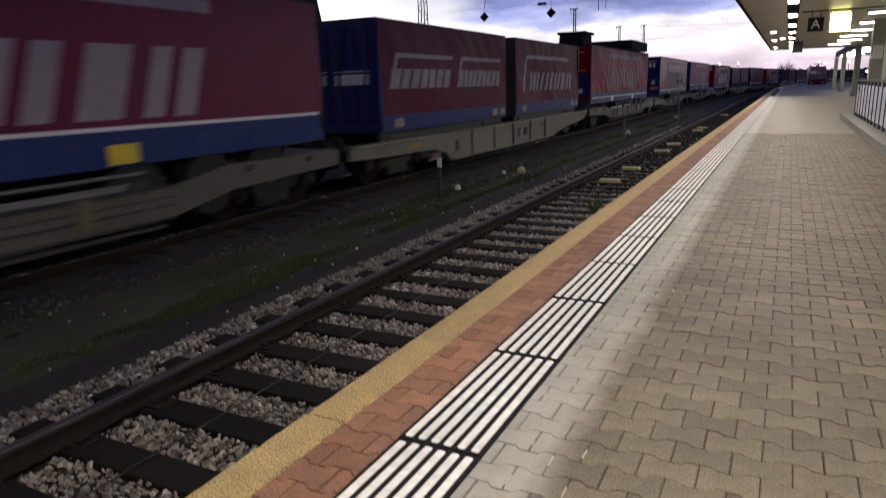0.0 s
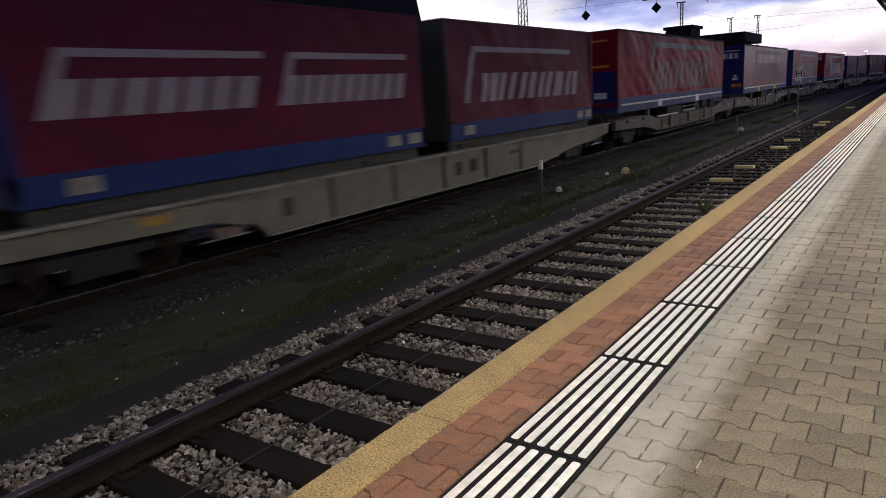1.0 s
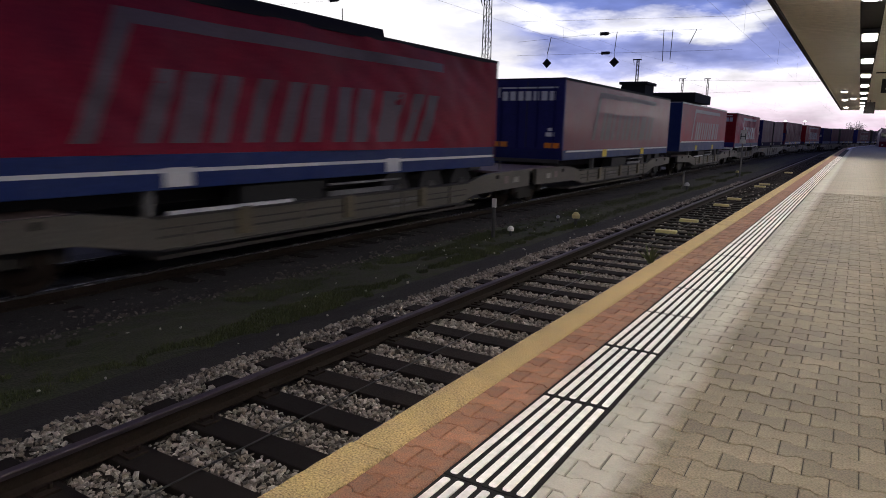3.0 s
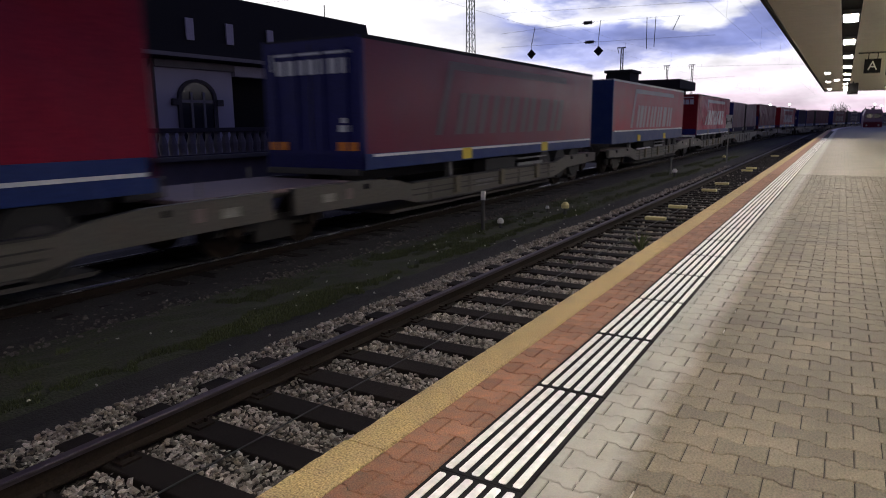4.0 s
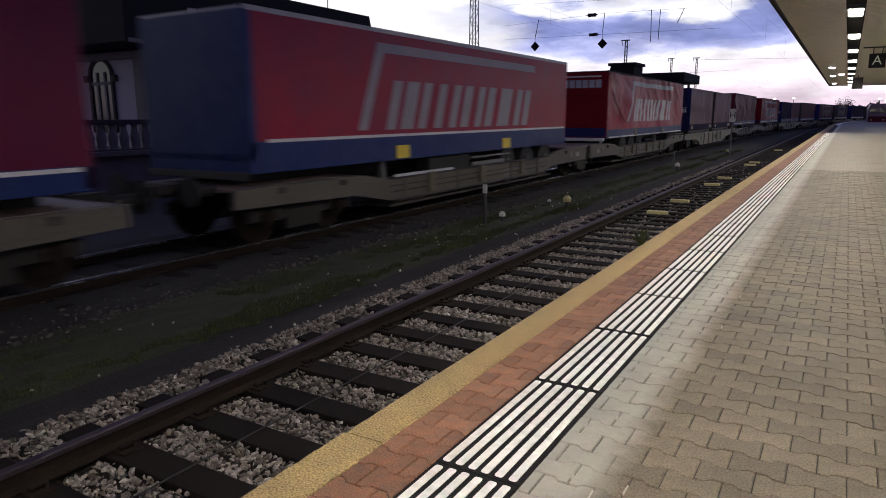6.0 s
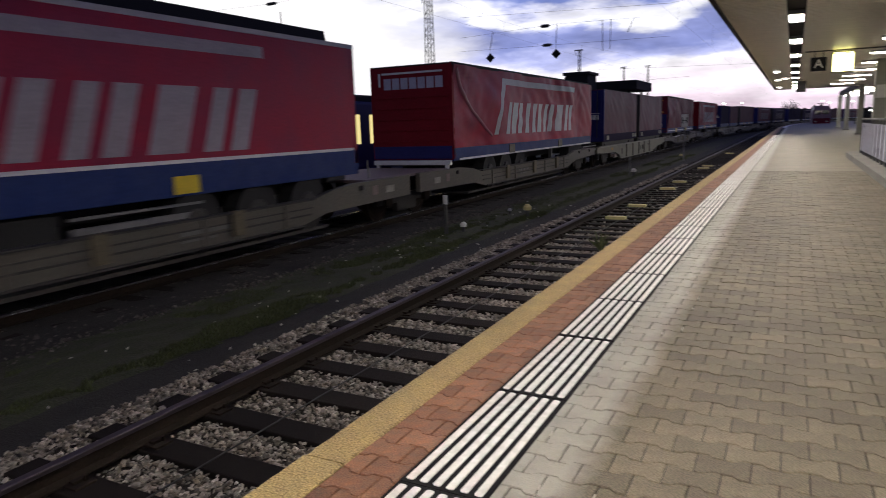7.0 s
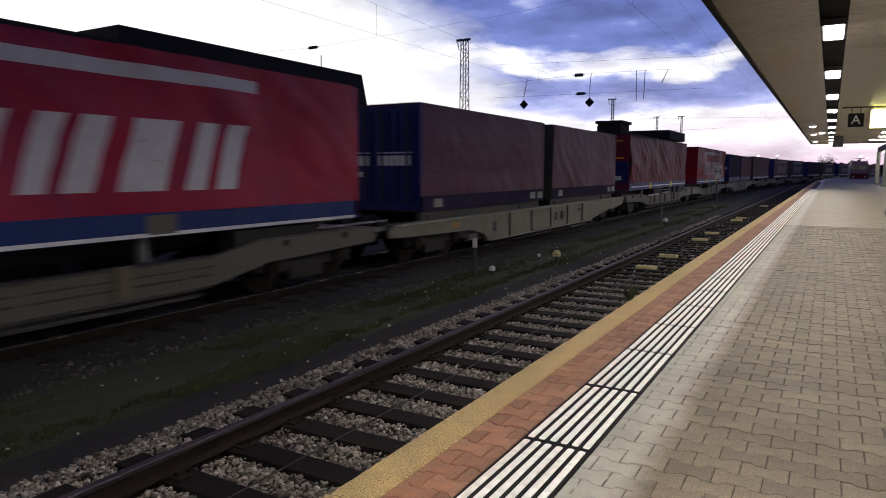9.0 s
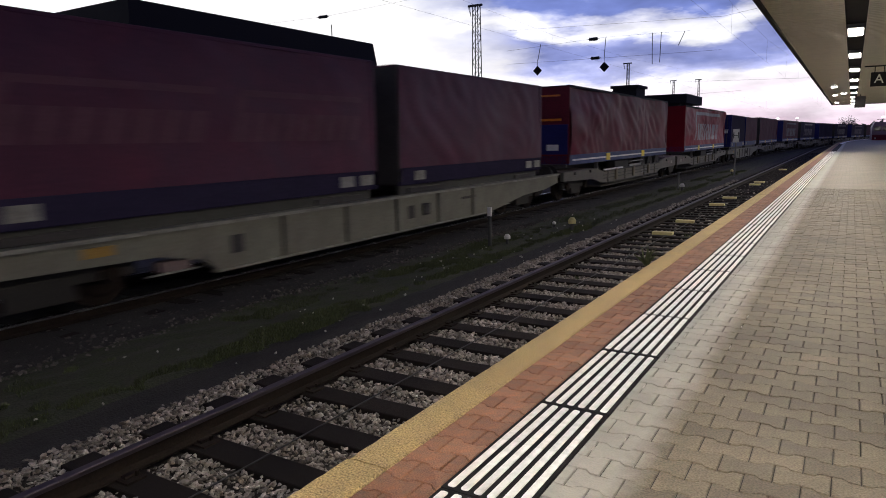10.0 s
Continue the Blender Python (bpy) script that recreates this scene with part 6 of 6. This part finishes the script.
M["white_roof"] = mat("pale_roof_edge", (0.5, 0.47, 0.5), 0.5, vary=0.15, scale=3, fine=20, bump=0.1)
M["blue_dull"] = mat("dull_blue_tarpaulin", (0.036, 0.03, 0.065), 0.85, vary=0.2, scale=1.2, fine=24, bump=0.2, spec=0.05)

BASE = dict(seed=1.0, wrinkle=0, tarp="red", front="red_front", front_label="red end wall", roof="roof", skirt_top=0.80, top=3.06, stripe=0.62, plates=(-2.7, 2.4), plate="plate",
            axles=(2.6, 3.95, 5.3), end="plain", logo="logo", skirt="blue")


def variant(**k):
    return dict(BASE, **k)


def make_train():
    """Every vehicle with the place of its middle along the track at the clip's start."""
    out = []

    def put(ob, s):
        out.append((ob, s))

    red_tr = "red curtain-sided trailer with pale printed shapes and a blue skirt"
    put(semi_trailer(variant(seed=1.0, tarp="red_deep", logo="logo_mid", skirt_top=0.97, stripe=0.98, front="navy", front_label="navy end wall"), red_tr), 0.73)
    put(swap_body(variant(seed=2.0, wrinkle=0.7, tarp="red_dull", front="navy", front_label="navy end wall with pale bars", logo="logo_mid", long_print=True), "dull red swap body with rows of pale printed bars"), 13.6)
    put(swap_body(variant(seed=3.0, wrinkle=1.0, tarp="red_dull", front="wagon_dark", front_label="dark end wall", logo="logo_mid"), "dull red swap body with a wrinkled tarpaulin"), 22.05)
    put(semi_trailer(variant(seed=4.0, wrinkle=1.3, tarp="red_slack", top=3.1, front="red_front", front_label="red end wall over a navy lower part", end="slats", logo="logo_dull", stripe=0.72, skirt_top=0.95, plate="stripe"), "red trailer with a badly wrinkled tarpaulin and ladder steps"), 34.85)
    put(semi_trailer(variant(seed=5.0, front="navy", front_label="navy doors with pale bars and amber lamps", end="doors", logo="logo_dull", stripe=0.74, skirt_top=0.78, tarp="red_deep"), "red trailer with navy rear doors and amber lamps"), 53.4)
    put(semi_trailer(variant(seed=6.0, front="blue", front_label="blue end wall", roof="white_roof", skirt_top=0.97, stripe=0.98, logo="logo_soft"), red_tr), 69.95)
    put(semi_trailer(variant(seed=7.0, wrinkle=1.3, front="red_front", front_label="red end wall", end="logo", logo="logo", stripe=0.495, skirt_top=0.80, plate="wagon", axles=(-4.4, -3.1, -1.8), folds=True), "bright red trailer with a wrinkled tarpaulin and a pale bumper"), 88.35)
    put(swap_body(variant(seed=8.0, wrinkle=0.6, skirt="blue_dull", tarp="plum", front="navy", front_label="navy end wall with pale bars", logo="logo_faint", long_print=True), "dull dark red swap body with faint printed bars"), 101.4)
    put(swap_body(variant(seed=9.0, wrinkle=0.8, skirt="blue_dull", tarp="plum", front="wagon_dark", front_label="dark end wall", logo=None), "dull dark red swap body on a pale wagon"), 109.75)
    put(semi_trailer(variant(seed=10.0, wrinkle=1.8, front="red_shade", front_label="dark red end wall with shade in its colour", end="slats", logo=None, top=3.1, tarp="red_dull"), "dull red trailer with a badly wrinkled shiny tarpaulin"), 122.85)
    put(semi_trailer(variant(seed=11.0, wrinkle=1.6, tarp="red_slack", end="plain", logo="logo_mid"), "red trailer with a wrinkled tarpaulin"), 141.0)
    put(swap_body(variant(seed=12.0, wrinkle=0.4, tarp="blue_dull", front="navy", front_label="navy end wall", logo=None), "dark blue swap body"), 155.0)
    put(swap_body(variant(seed=13.0, wrinkle=0.6, tarp="red_dark", front="navy", front_label="navy end wall", logo=None), "dull red swap body with a navy end wall"), 163.3)
    far = [("red_dark", 176.3), ("red_dark", 194.9), ("grey_tarp", 211.4), ("blue_dull", 229.9), ("blue_dull", 246.3), ("grey_tarp", 264.8), ("red_dark", 281.3), ("red_dark", 299.8)]
    for k, (tarp, s) in enumerate(far):
        put(semi_trailer(variant(seed=20.0 + k, wrinkle=0.9, tarp=tarp, front="navy" if k % 2 else "wagon_dark", front_label="plain end wall", end="plain", logo="logo_dull" if k % 3 else None),
                         {"red_dark": "dull red curtain-sided trailer on a low wagon", "grey_tarp": "grey curtain-sided trailer on a low wagon", "blue_dull": "dark blue curtain-sided trailer"}[tarp]), s)
    w = pocket_wagon("low grey pocket wagon with three bogies")
    put(w, -8.55)
    for s in (44.15, 79.15, 131.9, 185.6, 220.6, 255.6, 290.5):
        put(copy_thing(w, pose(0, 0, 0)), s)
    c = container_wagon("pale grey flat wagon with a fish-bellied side beam")
    put(c, 17.75)
    for s in (105.6, 159.15):
        put(copy_thing(c, pose(0, 0, 0)), s)
    return out


M["logo_soft"] = mat("soft_pale_print", (0.36, 0.32, 0.38), 0.5, vary=0.18, scale=2, fine=30, bump=0.05, spec=0.2)
M["logo_mid"] = mat("worn_pale_print", (0.30, 0.26, 0.31), 0.6, vary=0.2, scale=2, fine=30, bump=0.05)


def motions():
    """The whole train rolls towards the camera at a steady speed."""
    for ob, s0 in TRAIN:
        rows = []
        for k in range(11):
            x, y, a = along(s0 - SPEED * k)
            rows.append((float(k), pose(x, y, RAIL_Z, 0, 0, a)))
        walk(ob, rows)


# ------------------------------------------------------------------ putting it together
make_ground()
make_canopy()
make_lamps()
make_signs()
make_stairwell()
make_columns()
make_trackside()
make_catenary()
make_building()
make_distance()
TRAIN = make_train()
track("track_platform", near_line, NEAR_X, "empty platform track with tarred wooden sleepers", M["railtop"], -12.65, 260.0, 164, NEAR_TOP)
track("track_goods", along, 0.0, "goods track with bright worn rails under the train", M["railshine"], -110.0, 330.0, 275, RAIL_Z)
sleeper_rows = lambda x, y: (np.abs(((y - (-4.0 + 0.33)) + 0.31) % 0.62 - 0.31) < 0.14) & (x > -3.0) & (x < -0.4)
near_rail = lambda x, y: sleeper_rows(x, y) | (np.abs(x + 2.4825) < 0.08)
stones("ballast", 50000, -3.35, -0.09, -3.0, 11.0, -0.938, 0.0195, M["ballast"], "loose grey crushed stone between the sleepers", 11, near_rail)
stones("ballast", 14000, -3.35, -0.09, -12.5, -3.0, -0.938, 0.026, M["ballast"], "loose grey crushed stone between the sleepers", 14, near_rail)
stones("ballast", 14000, -3.35, -0.09, 11.0, 34.0, -0.958, 0.036, M["ballast"], "loose grey crushed stone further along the track", 12, near_rail)
stones("pebble", 90, -5.4, -3.3, -1.5, 16.0, -0.945, 0.017, M["sand"], "pale pebbles strewn over the grass and the path", 15)
stones("ballast", 6000, -6.9, -5.45, -2.0, 18.0, -0.965, 0.024, M["ballast_dark"], "dark scattered stones beside the goods track", 13)
blades("grass", 150000, -5.6, -3.88, -1.5, 14.0, -0.965, 21, 0.045)
blades("grass", 40000, -5.5, -3.9, 14.0, 45.0, -0.965, 22, 0.07)
make_paving()
motions()
